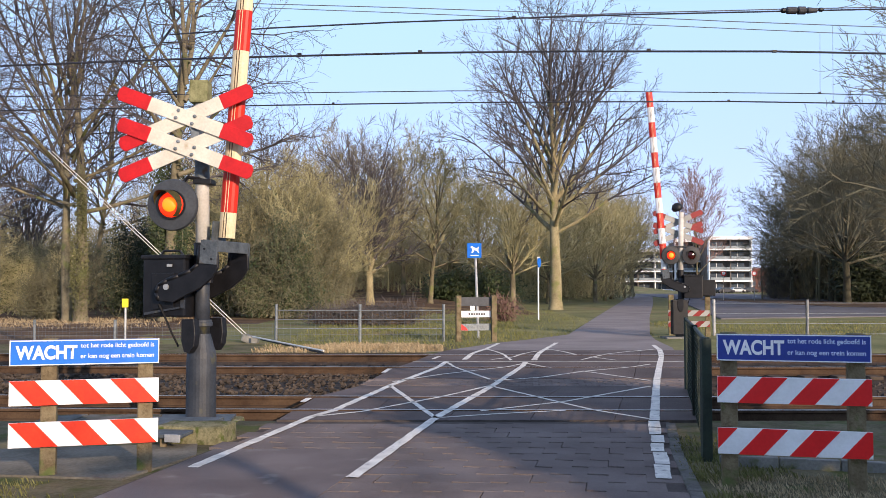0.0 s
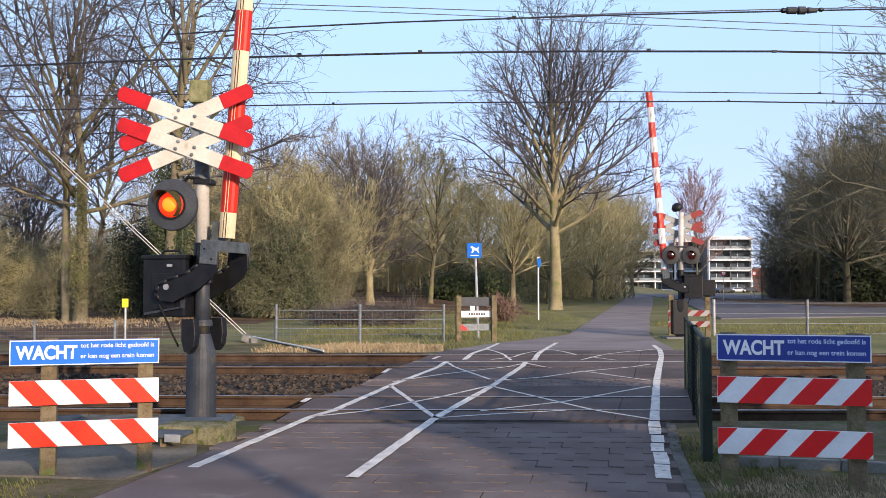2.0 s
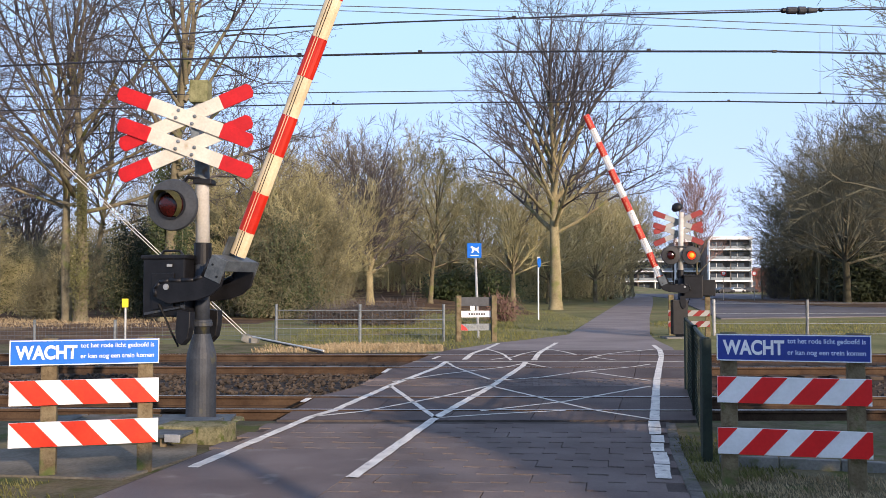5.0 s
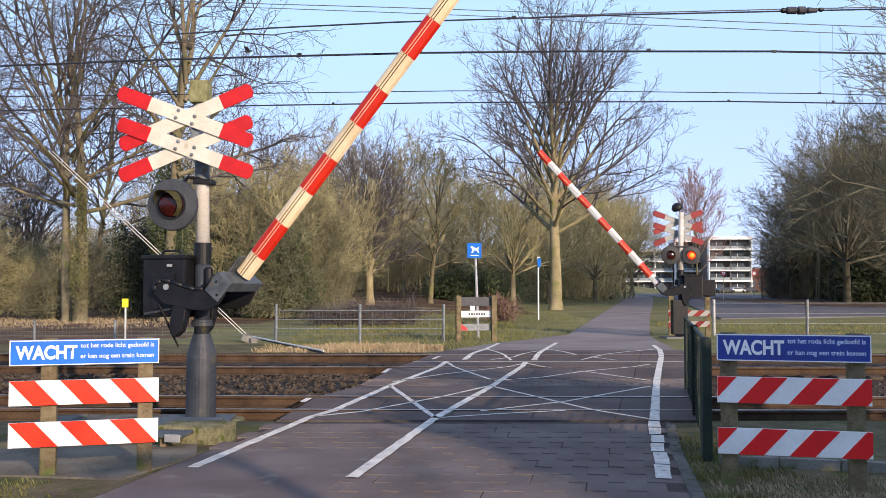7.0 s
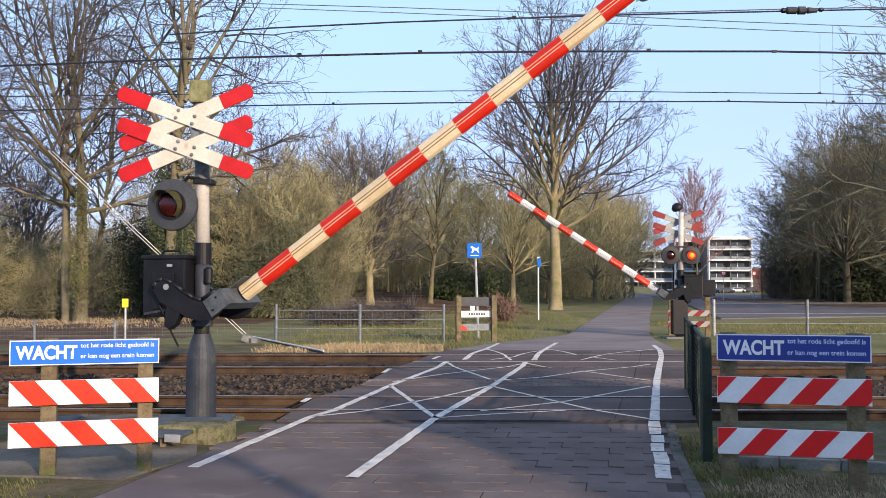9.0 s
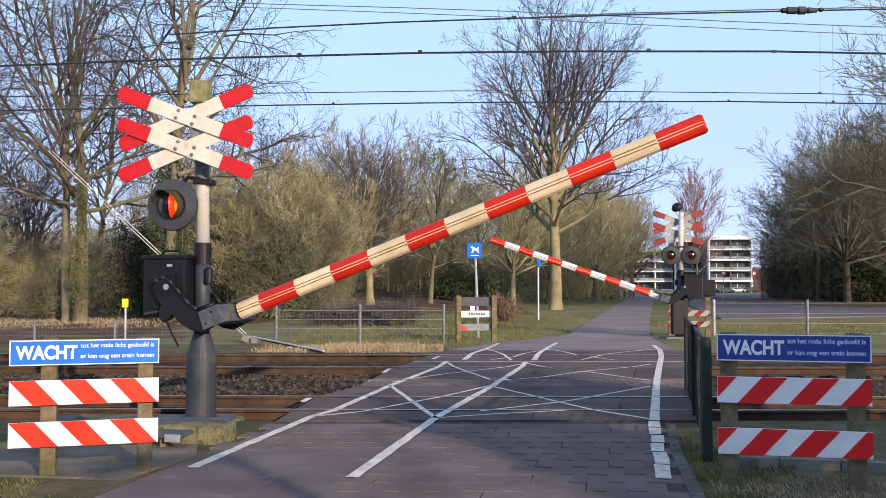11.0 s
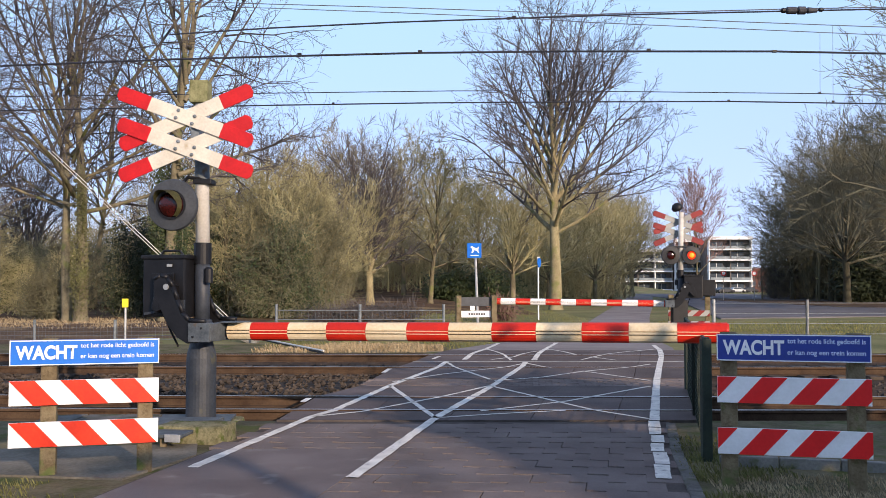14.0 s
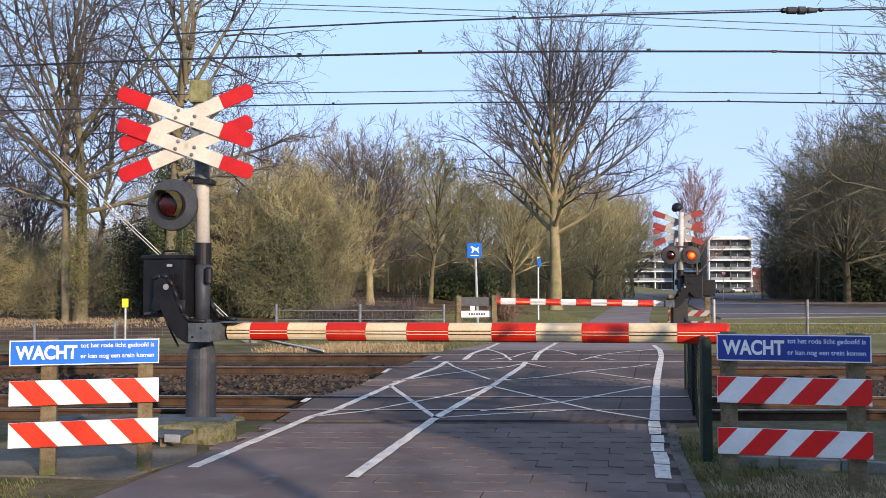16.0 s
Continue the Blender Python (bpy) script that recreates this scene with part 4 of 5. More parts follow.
# ---------------------------------------------------------------- fences, posts, signs
def build_mesh_fence(points, height, name, label, mat, post_mat, pitch=0.12, rows=8, wire=0.004, post_r=0.03, post_every=2.2, post_top=0.06, base=-0.03):
    """A fence of posts and welded wires along a line of ground points."""
    fence = new(name)
    tagged(fence, label, "fence")
    verts, faces = [], []

    def bar(p, q, r):
        seg_add(verts, faces, p, q, r, r, 3)
    for (x0, y0), (x1, y1) in zip(points, points[1:]):
        length = math.hypot(x1 - x0, y1 - y0)
        n = max(1, int(length / pitch))
        for i in range(n + 1):
            f = i / n
            x, y = x0 + (x1 - x0) * f, y0 + (y1 - y0) * f
            bar((x, y, base + 0.04), (x, y, base + height), wire)
        for j in range(rows + 1):
            z = base + 0.04 + (height - 0.04) * j / rows
            bar((x0, y0, z), (x1, y1, z), wire * 1.3)
        k = max(1, round(length / post_every))
        for i in range(k + 1):
            f = i / k
            x, y = x0 + (x1 - x0) * f, y0 + (y1 - y0) * f
            part("post", rod((x, y, base - 0.1), (x, y, base + height + post_top), post_r, post_r, 10), post_mat, fence)
    data_ob("wire_mesh", verts, faces, mat, fence)
    return fence


def seg_add(verts, faces, p, q, r0, r1, sides):
    """A thin tapered bar added to growing lists."""
    px, py, pz = p
    dx, dy, dz = q[0] - px, q[1] - py, q[2] - pz
    d = math.sqrt(dx * dx + dy * dy + dz * dz) or 1e-6
    dx, dy, dz = dx / d, dy / d, dz / d
    if abs(dz) < 0.9:
        ux, uy, uz = dy, -dx, 0.0
    else:
        ux, uy, uz = 0.0, dz, -dy
    s = math.sqrt(ux * ux + uy * uy + uz * uz)
    ux, uy, uz = ux / s, uy / s, uz / s
    vx, vy, vz = dy * uz - dz * uy, dz * ux - dx * uz, dx * uy - dy * ux
    b = len(verts)
    for (cx, cy, cz), r in ((p, r0), (q, r1)):
        for k in range(sides):
            a = 6.28318 * k / sides
            c, e = math.cos(a) * r, math.sin(a) * r
            verts.append((cx + ux * c + vx * e, cy + uy * c + vy * e, cz + uz * c + vz * e))
    for k in range(sides):
        faces.append((b + k, b + (k + 1) % sides, b + sides + (k + 1) % sides, b + sides + k))


# dark green guard fence beside the road, seen almost end on
guard = build_mesh_fence([(2.40, 8.30), (3.05, 11.0), (3.70, 13.8)], 1.06, "guard_fence", "dark green wire mesh fence beside the road", MESH_GREEN, MESH_GREEN, pitch=0.05, rows=16, wire=0.0055, post_r=0.035, post_every=2.8)
part("corner_post", box(0.09, 0.09, 1.12, pose(2.40, 8.30, 0.52), 0.01), MESH_GREEN, guard)
part("top_rail", cable([(2.40, 8.30, 1.06), (3.05, 11.0, 1.06), (3.70, 13.8, 1.06)], 0.02), MESH_GREEN, guard)
# post and wire fence along the far side of the line
build_mesh_fence([(-4.78, 26.0), (0.02, 26.0)], 0.92, "field_fence", "grey post and wire mesh fence along the railway", GREY_STEEL, GREY_STEEL, pitch=0.10, rows=5, wire=0.0024, post_r=0.042, post_every=2.4, post_top=0.16)
hurdle = new("fence_rail")
tagged(hurdle, "dark horizontal rails on the wire fence", "fence")
for z in (0.36, 0.62, 0.88):
    part("rail", rod((-4.78, 25.94, z), (0.02, 25.94, z), 0.014, 0.014, 6), GREY_STEEL, hurdle)
build_mesh_fence([(-16.7, 26.6), (-4.9, 26.6)], 0.50, "field_fence", "low grey post and wire mesh fence along the railway", GREY_STEEL, GREY_STEEL, pitch=0.10, rows=4, wire=0.0024, post_r=0.042, post_every=2.36, post_top=0.12)
build_mesh_fence([(8.85, 29.6), (11.9, 29.6), (24.0, 30.4)], 1.05, "field_fence", "grey post and wire fence along the railway", GALVANISED, GALVANISED, pitch=30, rows=3, wire=0.008, post_r=0.05, post_every=3.05, post_top=0.12)

marker = empty("yellow_marker", pose(-9.46, 27.0, -0.05), "small yellow marker plate on a thin grey post", "marker post")
part("post", rod((0, 0, 0), (0, 0, 1.12), 0.035, 0.035, 8), GALVANISED, marker)
part("plate", box(0.19, 0.03, 0.26, pose(0, -0.04, 1.12), 0.01), YELLOW, marker, "yellow plate")

dog = empty("dog_sign", pose(1.03, 27.9, -0.05, 0, 0, -6), "blue square dog walking sign on a grey post", "sign")
part("post", rod((0.06, 0, 0), (-0.04, 0, 2.9), 0.04, 0.04, 10), GALVANISED, dog)
plate_ = part("plate", box(0.44, 0.02, 0.46, pose(-0.06, -0.06, 2.72), 0.006), SIGN_BLUE, dog, "blue plate with a white dog shape")
part("dog_shape", plate([(-0.13, 0.08), (-0.09, 0.13), (-0.05, 0.10), (0.03, 0.06), (0.08, 0.06), (0.14, 0.11), (0.12, 0.04), (0.12, -0.06), (0.16, -0.09), (0.10, -0.09), (0.07, -0.03), (-0.01, -0.01), (-0.05, -0.09), (-0.10, -0.09), (-0.07, -0.01), (-0.08, 0.04)], 0.004, pose(-0.05, -0.073, 2.74)), LETTER, plate_)
part("white_bar", box(0.26, 0.004, 0.025, pose(-0.05, -0.073, 2.57)), LETTER, plate_)

path_sign = empty("path_sign", pose(4.52, 42.9, -0.05, 0, 0, 62), "thin white post with a blue round path sign", "sign")
part("post", rod((0, 0, 0), (0, 0, 2.88), 0.036, 0.036, 10), STRIPE_WHITE, path_sign)
part("disc", lathe([(0.22, 0), (0.22, 0.02)], 24, pose(-0.06, -0.06, 2.75, 90, 0, 0)), SIGN_BLUE, path_sign, "blue disc")
part("cap", box(0.10, 0.12, 0.30, pose(0, 0, 2.88), 0.03), STRIPE_WHITE, path_sign)

# stay cables of an overhead line mast, anchored beyond the tracks
stay = empty("stay_cable", pose(-5.5, 25.7, 0), "pale twin stay cable on a concrete anchor", "cable")
part("strand", rod((0, 0, 0.05), (-5.9, 0.29, 5.47), 0.0095, 0.0095, 6), CABLE_WHITE, stay)
part("strand", rod((0.11, 0, 0.05), (-5.79, 0.29, 5.47), 0.0095, 0.0095, 6), CABLE_WHITE, stay)
part("anchor", box(0.45, 0.4, 0.22, pose(0.05, 0, 0.06, 0, 20, 0), 0.05), CONCRETE, stay)
pole_low = empty("leaning_pole", pose(-5.3, 25.3, 0), "white and black pole lying on the verge", "pole")
part("bar", rod((0, 0, 0.16), (2.5, -4.0, 0.05), 0.022, 0.022, 8), CABLE_WHITE, pole_low)
part("dark_bar", rod((0.3, -0.4, 0.11), (2.5, -4.0, 0.0), 0.024, 0.024, 8), BLACK_STEEL, pole_low)

# ---------------------------------------------------------------- overhead line
line_group = "wires of the overhead line"


def overhead(name, pts, r, mat, label, clips=()):
    w = new(name)
    tagged(w, label, "overhead wire", line_group)
    part("strand", cable(pts, r, 6), mat, w)
    for c in clips:
        part("clip", box(0.055, 0.03, 0.035, pose(*c), 0.006), BLACK_STEEL, w)
    return w


def wire_points(depth, samples):
    return [(x, depth, z) for x, z in samples]


overhead("contact_wire", wire_points(12.1, [(-5.98, 4.53), (-3.7, 4.62), (-2.32, 4.66), (-0.31, 4.71), (1.65, 4.73), (2.72, 4.73), (4.48, 4.73), (5.99, 4.7)]), 0.0145, WIRE, "dark double contact wire over the near track", [(-1.94, 12.1, 4.69), (-0.31, 12.1, 4.73), (2.78, 12.1, 4.75), (4.48, 12.1, 4.73)])
overhead("carrier_wire", wire_points(12.1, [(-3.7, 4.96), (-2.32, 5.05), (-0.64, 5.13), (0.89, 5.18), (2.42, 5.23), (4.6, 5.28), (6.0, 5.31)]), 0.011, WIRE, "dark carrier wire above the near track", [(0.96, 12.1, 5.2)])
overhead("contact_wire", wire_points(18.4, [(-9.08, 5.16), (-3.52, 5.27), (-0.28, 5.32), (2.5, 5.34), (5.86, 5.35), (9.09, 5.3)]), 0.0145, WIRE, "dark contact wire over the far track", [(-2.25, 18.4, 5.31), (5.86, 18.4, 5.37), (8.0, 18.4, 5.35)])
overhead("return_wire", wire_points(19.6, [(-9.68, 5.7), (-3.75, 5.78), (0.2, 5.83), (2.67, 5.83), (4.43, 5.81), (8.22, 5.77), (9.68, 5.73)]), 0.010, WIRE, "thin dark wire over the far track", [(8.23, 19.6, 5.79)])
overhead("carrier_wire", wire_points(18.4, [(-5.64, 7.44), (-3.54, 7.37), (-0.98, 7.3), (1.35, 7.22), (3.1, 7.14), (5.89, 7.01), (9.12, 6.89)]), 0.009, WIRE_THIN, "thin grey carrier wire above the far track", [])
overhead("carrier_wire", wire_points(19.6, [(-6.0, 7.72), (-3.77, 7.66), (-1.04, 7.56), (1.44, 7.46), (3.3, 7.34), (6.27, 7.21), (9.71, 7.06)]), 0.009, WIRE_THIN, "thin grey carrier wire above the far track", [])
overhead("feeder_wire", wire_points(13.2, [(0.97, 5.51), (2.64, 5.59), (5.02, 5.65), (6.55, 5.68)]), 0.008, WIRE_THIN, "thin grey feeder wire", [(0.97, 13.2, 5.51)])
part("link", rod((0.97, 13.2, 5.51), (0.96, 12.1, 5.19), 0.008, 0.008, 6), WIRE, bpy.data.objects["feeder_wire"])
hanger = new("dropper_wire")
tagged(hanger, "thin dropper wires between carrier and contact wire", "overhead wire", line_group)
part("dropper", rod((8.02, 18.4, 6.92), (8.0, 18.4, 5.32), 0.0045, 0.0045, 6), WIRE_THIN, hanger)
part("dropper", rod((8.26, 19.6, 7.09), (8.24, 19.6, 5.77), 0.0045, 0.0045, 6), WIRE_THIN, hanger)
insulator = empty("insulator", pose(4.84, 12.1, 5.29), "dark ribbed section insulator on the carrier wire", "insulator")
part("body", lathe([(0.03, -0.20), (0.05, -0.18), (0.05, -0.06), (0.03, -0.05), (0.055, -0.03), (0.055, 0.06), (0.03, 0.08), (0.045, 0.10), (0.03, 0.22)], 12, pose(0, 0, 0, 0, 90, 0)), PORCELAIN, insulator)
part("end_fitting", lathe([(0.01, 0.24), (0.03, 0.26), (0.03, 0.29), (0.01, 0.32)], 10, pose(0, 0, 0.01, 0, 90, 0)), BLACK_STEEL, insulator)
part("end_fitting", lathe([(0.01, -0.27), (0.035, -0.25), (0.035, -0.21), (0.02, -0.2)], 10, pose(0, 0, 0, 0, 90, 0)), BLACK_STEEL, insulator)


# ---------------------------------------------------------------- trees
def grow_tree(seed, height, fork, radius, spread, counts, twig=0.012, low=0.25, lean=(0.0, 0.0), crook=0.10, narrow=0.6, leader=False, lead=0.8, lift=0.35, droop=0.0, round_=0.65):
    """A bare tree whose limbs fan out from a fork to an egg-shaped crown; thick and thin bars as lists."""
    rng = random.Random(seed)
    thick, thin = ([], []), ([], [])

    def branch(p, d, length, r, level, aim=None):
        n = (5, 6, 4, 3, 2, 2)[min(level, 5)]
        step = length / n
        points = [p]
        for i in range(n):
            wob = crook * (0.55 if level == 0 else 1.0 + 0.35 * level)
            d = Vector((d.x + rng.uniform(-wob, wob), d.y + rng.uniform(-wob, wob), d.z + rng.uniform(-wob, wob) + 0.06 - (droop if level > 1 else 0.0)))
            if aim is not None:
                d = d.normalized() * 0.7 + (aim - p).normalized() * 0.5
            d = d.normalized()
            q = p + d * step
            taper = (0.85 if leader else 0.25) if level == 0 else 0.8
            ra, rb = max(r * (1 - taper * i / n), twig), max(r * (1 - taper * (i + 1) / n), twig * 0.75)
            seg_add(*(thick if level == 0 or (level == 1 and i < (3 if leader else 1)) else thin), p, q, ra, rb, 10 if level == 0 else (5 if level == 1 else 3))
            p = q
            points.append(p)
        if level == 0 or level > len(counts) - 1:
            return p
        for k in range(counts[level]):
            f = 0.22 + 0.78 * (k + rng.random()) / counts[level]
            i = min(n - 1, int(f * n))
            base = points[i].lerp(points[i + 1], f * n - i)
            axis = (points[i + 1] - points[i]).normalized()
            side = axis.orthogonal().normalized()
            side.rotate(Matrix.Rotation(rng.uniform(0, 6.283), 3, axis))
            dd = (axis * rng.uniform(0.75, 1.0) + side * rng.uniform(0.45, 0.95) * narrow * 1.5).normalized()
            branch(base, dd, length * rng.uniform(0.36, 0.56) * (1.25 - 0.55 * f), r * (1 - 0.65 * f) * 0.66, level + 1)
        return p
    top = branch(Vector((0, 0, -0.15)), Vector((lean[0], lean[1], 1)).normalized(), fork * 1.25 if not leader else height * lead, radius, 0)
    start = Vector((lean[0] * fork, lean[1] * fork, 0))
    for k in range(counts[0]):
        f = (k + rng.random() * 0.8) / counts[0]
        up = low + (1 - low) * f
        a = k * 2.39996 + rng.uniform(-0.3, 0.3)
        out = math.cos(up * math.pi / 2) ** round_
        aim = Vector((math.cos(a) * spread * out, math.sin(a) * spread * out, fork + (height - fork) * math.sin(up * math.pi / 2) ** 1.1)) * 1.0 + start
        aim *= rng.uniform(0.9, 1.06)
        g = 0.72 + 0.28 * min(1, f + 0.1) if not leader else (fork * 0.95 + (height * lead * 0.8 - fork) * f) / (height * lead)
        base = Vector((0, 0, -0.15)).lerp(top, g)
        d0 = (aim - base).normalized()
        branch(base, Vector((d0.x, d0.y, d0.z * 0.7 + lift)).normalized(), (aim - base).length, radius * rng.uniform(0.26, 0.42), 1, aim)
    seg_add(*thick, (0, 0, -0.25), (0, 0, 0.55), radius * 1.25, radius * 0.99, 10)
    return thick, thin


def make_tree(seed, label, bark, twigs, m, category="tree", group="bare trees", **kw):
    (tv, tf), (cv, cf) = grow_tree(seed, **kw)
    tree = empty("tree", m, label, category, group)
    data_ob("trunk", tv, tf, bark, tree, smooth=True)
    data_ob("crown", cv, cf, twigs, tree)
    return tree


LEAFLESS = "leafless winter tree with fine brown twigs in grass"
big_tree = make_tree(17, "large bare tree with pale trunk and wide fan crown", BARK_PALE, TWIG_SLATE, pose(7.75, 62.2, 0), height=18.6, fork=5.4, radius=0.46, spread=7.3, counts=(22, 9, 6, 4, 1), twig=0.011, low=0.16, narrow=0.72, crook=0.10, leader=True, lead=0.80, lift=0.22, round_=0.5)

kinds = {
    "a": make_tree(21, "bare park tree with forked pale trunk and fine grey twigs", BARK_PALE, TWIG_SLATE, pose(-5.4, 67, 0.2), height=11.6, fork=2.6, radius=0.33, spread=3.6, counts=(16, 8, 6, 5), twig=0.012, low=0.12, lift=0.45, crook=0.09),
    "b": make_tree(22, LEAFLESS, BARK, TWIG, pose(-1.0, 72, 0.3), height=12.5, fork=2.8, radius=0.22, spread=5.2, counts=(15, 7, 6, 5), twig=0.015, low=0.05, leader=True),
    "c": make_tree(23, LEAFLESS, BARK, TWIG, pose(6.0, 78, 0.2), height=11.5, fork=2.6, radius=0.27, spread=6.2, counts=(15, 7, 6, 5), twig=0.016, low=0.06),
    "d": make_tree(24, LEAFLESS, BARK, TWIG_GREY, pose(-9.5, 84, 0.5), height=14.5, fork=3.2, radius=0.25, spread=5.8, counts=(16, 7, 6, 5), twig=0.017, low=0.08, leader=True),
    "e": make_tree(25, "tall bare tree with ivy stained trunk over the verge", BARK, TWIG_SLATE, pose(-16.2, 40.5, 0), height=19.5, fork=5.2, radius=0.30, spread=8.5, counts=(15, 7, 6, 4), twig=0.010, low=0.06, crook=0.17, leader=True, narrow=0.95, lift=0.0, droop=0.03),
    "f": make_tree(26, "tall bare tree with a leaning pale trunk", BARK, TWIG_SLATE, pose(-12.9, 42, 0), height=20.5, fork=7.0, radius=0.31, spread=7.0, counts=(14, 8, 6, 4), twig=0.010, low=0.1, crook=0.17, lean=(0.035, 0), leader=True, narrow=0.95, lift=0.0, droop=0.03),
    "g": make_tree(27, "bare woodland tree beside the lane, bark darkened for shade", BARK_DARK, TWIG_HAZY, pose(37.5, 84, 0), height=15.2, fork=4.0, radius=0.36, spread=8.0, counts=(18, 8, 6, 5), twig=0.015, low=0.06, crook=0.09, narrow=0.7),
}


def more(kind, x, y, size, turn, z=0.0):
    m = Matrix.Translation((x, y, z)) @ Matrix.Rotation(radians(turn), 4, "Z")
    ob = copy_thing(kinds[kind], m)
    ob.scale = (size, size, size)
    return ob


def bank(x, y):
    return ground_height(x, y) + 0.05


for k, x, y, s, r in (("b", -13, 78, 1.0, 40), ("c", -18, 74, 0.95, 100), ("d", -4, 92, 1.0, 200), ("b", 3.5, 88, 1.0, 300), ("d", 12, 96, 0.95, 20), ("c", 10, 86, 0.9, 250), ("a", -22, 84, 1.1, 70), ("d", -27, 90, 1.1, 130), ("b", 0.5, 100, 1.1, 10), ("c", -11, 98, 1.1, 160), ("a", -17, 100, 1.2, 220),
                      ("c", 15.5, 92, 0.9, 80), ("b", 18.6, 104, 1.0, 45), ("c", 22.0, 118, 1.05, 190), ("b", 26, 130, 1.1, 280), ("d", 24.0, 142, 1.1, 90), ("a", 30.5, 146, 1.3, 310), ("c", 17, 126, 1.2, 33),
                      ("c", -9.5, 70, 0.85, 205)):
    more(k, x, y, s, r, bank(x, y))
for k, x, y, s, r in (("f", -17.2, 41.5, 0.80, 170), ("e", -25.5, 47, 0.85, 300), ("f", -24, 62, 0.8, 20), ("e", -10.8, 58, 0.62, 120), ("a", -33, 72, 1.0, 200)):
    more(k, x, y, s, r, -0.05)
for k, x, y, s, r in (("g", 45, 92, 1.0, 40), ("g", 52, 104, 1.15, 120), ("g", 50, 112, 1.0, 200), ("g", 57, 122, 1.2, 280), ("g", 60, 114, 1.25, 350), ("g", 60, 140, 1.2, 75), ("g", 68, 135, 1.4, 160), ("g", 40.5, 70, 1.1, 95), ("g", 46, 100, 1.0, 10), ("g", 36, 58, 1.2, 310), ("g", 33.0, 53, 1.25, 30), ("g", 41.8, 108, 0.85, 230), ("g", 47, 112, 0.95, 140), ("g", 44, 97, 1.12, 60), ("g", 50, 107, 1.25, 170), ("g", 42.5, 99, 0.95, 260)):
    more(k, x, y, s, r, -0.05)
birch = make_tree(31, "slender reddish birch in front of the flats", BARK, TWIG_RED, pose(53.5, 190, 0), height=23.5, fork=4, radius=0.25, spread=6.0, counts=(18, 7, 6, 4), twig=0.028, low=0.2, leader=True, narrow=0.4, category="birch")


def build_woods(name, seed, xs, ys, height, n_trunks, n_twigs, mats, label, twig_r=0.02, slope=0.0):
    """Undergrowth and crowded thin stems that nobody could count."""
    rng = random.Random(seed)
    v, f = [], []
    for k in range(n_trunks):
        y = rng.uniform(*ys)
        x = rng.uniform(*xs) + slope * y
        h = height * rng.uniform(0.6, 1.0)
        z0 = ground_height(x, y) - 0.1
        seg_add(v, f, (x, y, z0), (x + rng.uniform(-0.6, 0.6), y, z0 + h), rng.uniform(0.05, 0.16), 0.02, 4)
    for k in range(n_twigs):
        y = rng.uniform(*ys)
        x = rng.uniform(*xs) + slope * y
        top = height * (0.80 + 0.25 * noise.noise((x * 0.12, y * 0.1, seed)))
        z = top * rng.random() ** 0.9
        ln = rng.uniform(0.6, 1.9)
        a = rng.uniform(0, 6.28)
        e = rng.uniform(0.2, 1.4)
        seg_add(v, f, (x, y, z + ground_height(x, y)), (x + math.cos(a) * math.cos(e) * ln, y + math.sin(a) * math.cos(e) * ln, z + math.sin(e) * ln + ground_height(x, y)), twig_r, twig_r * 0.5, 3)
    return tagged(data_ob(name, v, f, mats), label, "woodland", kind="stuff")


build_woods("woodland_thicket", 3, (-36, 20), (96, 118), 13.0, 60, 46000, TWIG, "distant thicket of bare brown olive trees", 0.018)
# the darker twig colour carries the shade inside this wood
build_woods("woodland_thicket", 4, (2, 34), (92, 150), 13.0, 60, 26000, TWIG_DARK, "thicket of bare trees beside the lane, coloured dark for shade", 0.022, 0.375)
build_woods("woodland_thicket", 10, (-68, -33), (96, 118), 11.0, 30, 8000, TWIG_GREY, "hazy thicket of bare brown trees", 0.014)
# shadowed understorey: dark twigs stand in for the shade between the trunks
build_woods("woodland_undergrowth", 5, (-75, 24), (112, 128), 6.0, 40, 30000, TWIG_DARK, "brown undergrowth far back in the wood, coloured dark for shade", 0.03)
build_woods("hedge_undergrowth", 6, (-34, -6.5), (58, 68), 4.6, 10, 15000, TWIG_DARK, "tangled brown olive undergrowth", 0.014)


build_woods("woodland_thicket", 7, (-1, 38), (108, 135), 9.5, 40, 26000, TWIG_HAZY, "grey olive thicket of bare trees by the side road", 0.02, 0.36)
# slate twigs give the wood's foot its shade by colour
build_woods("woodland_undergrowth", 8, (0, 36), (112, 130), 5.0, 20, 18000, TWIG_SLATE, "undergrowth by the side road, coloured dark for shade", 0.03, 0.36)
build_woods("distant_woods", 9, (96, 140), (310, 345), 8.0, 20, 9000, TWIG_GREY, "distant grey brown trees behind the houses", 0.07)


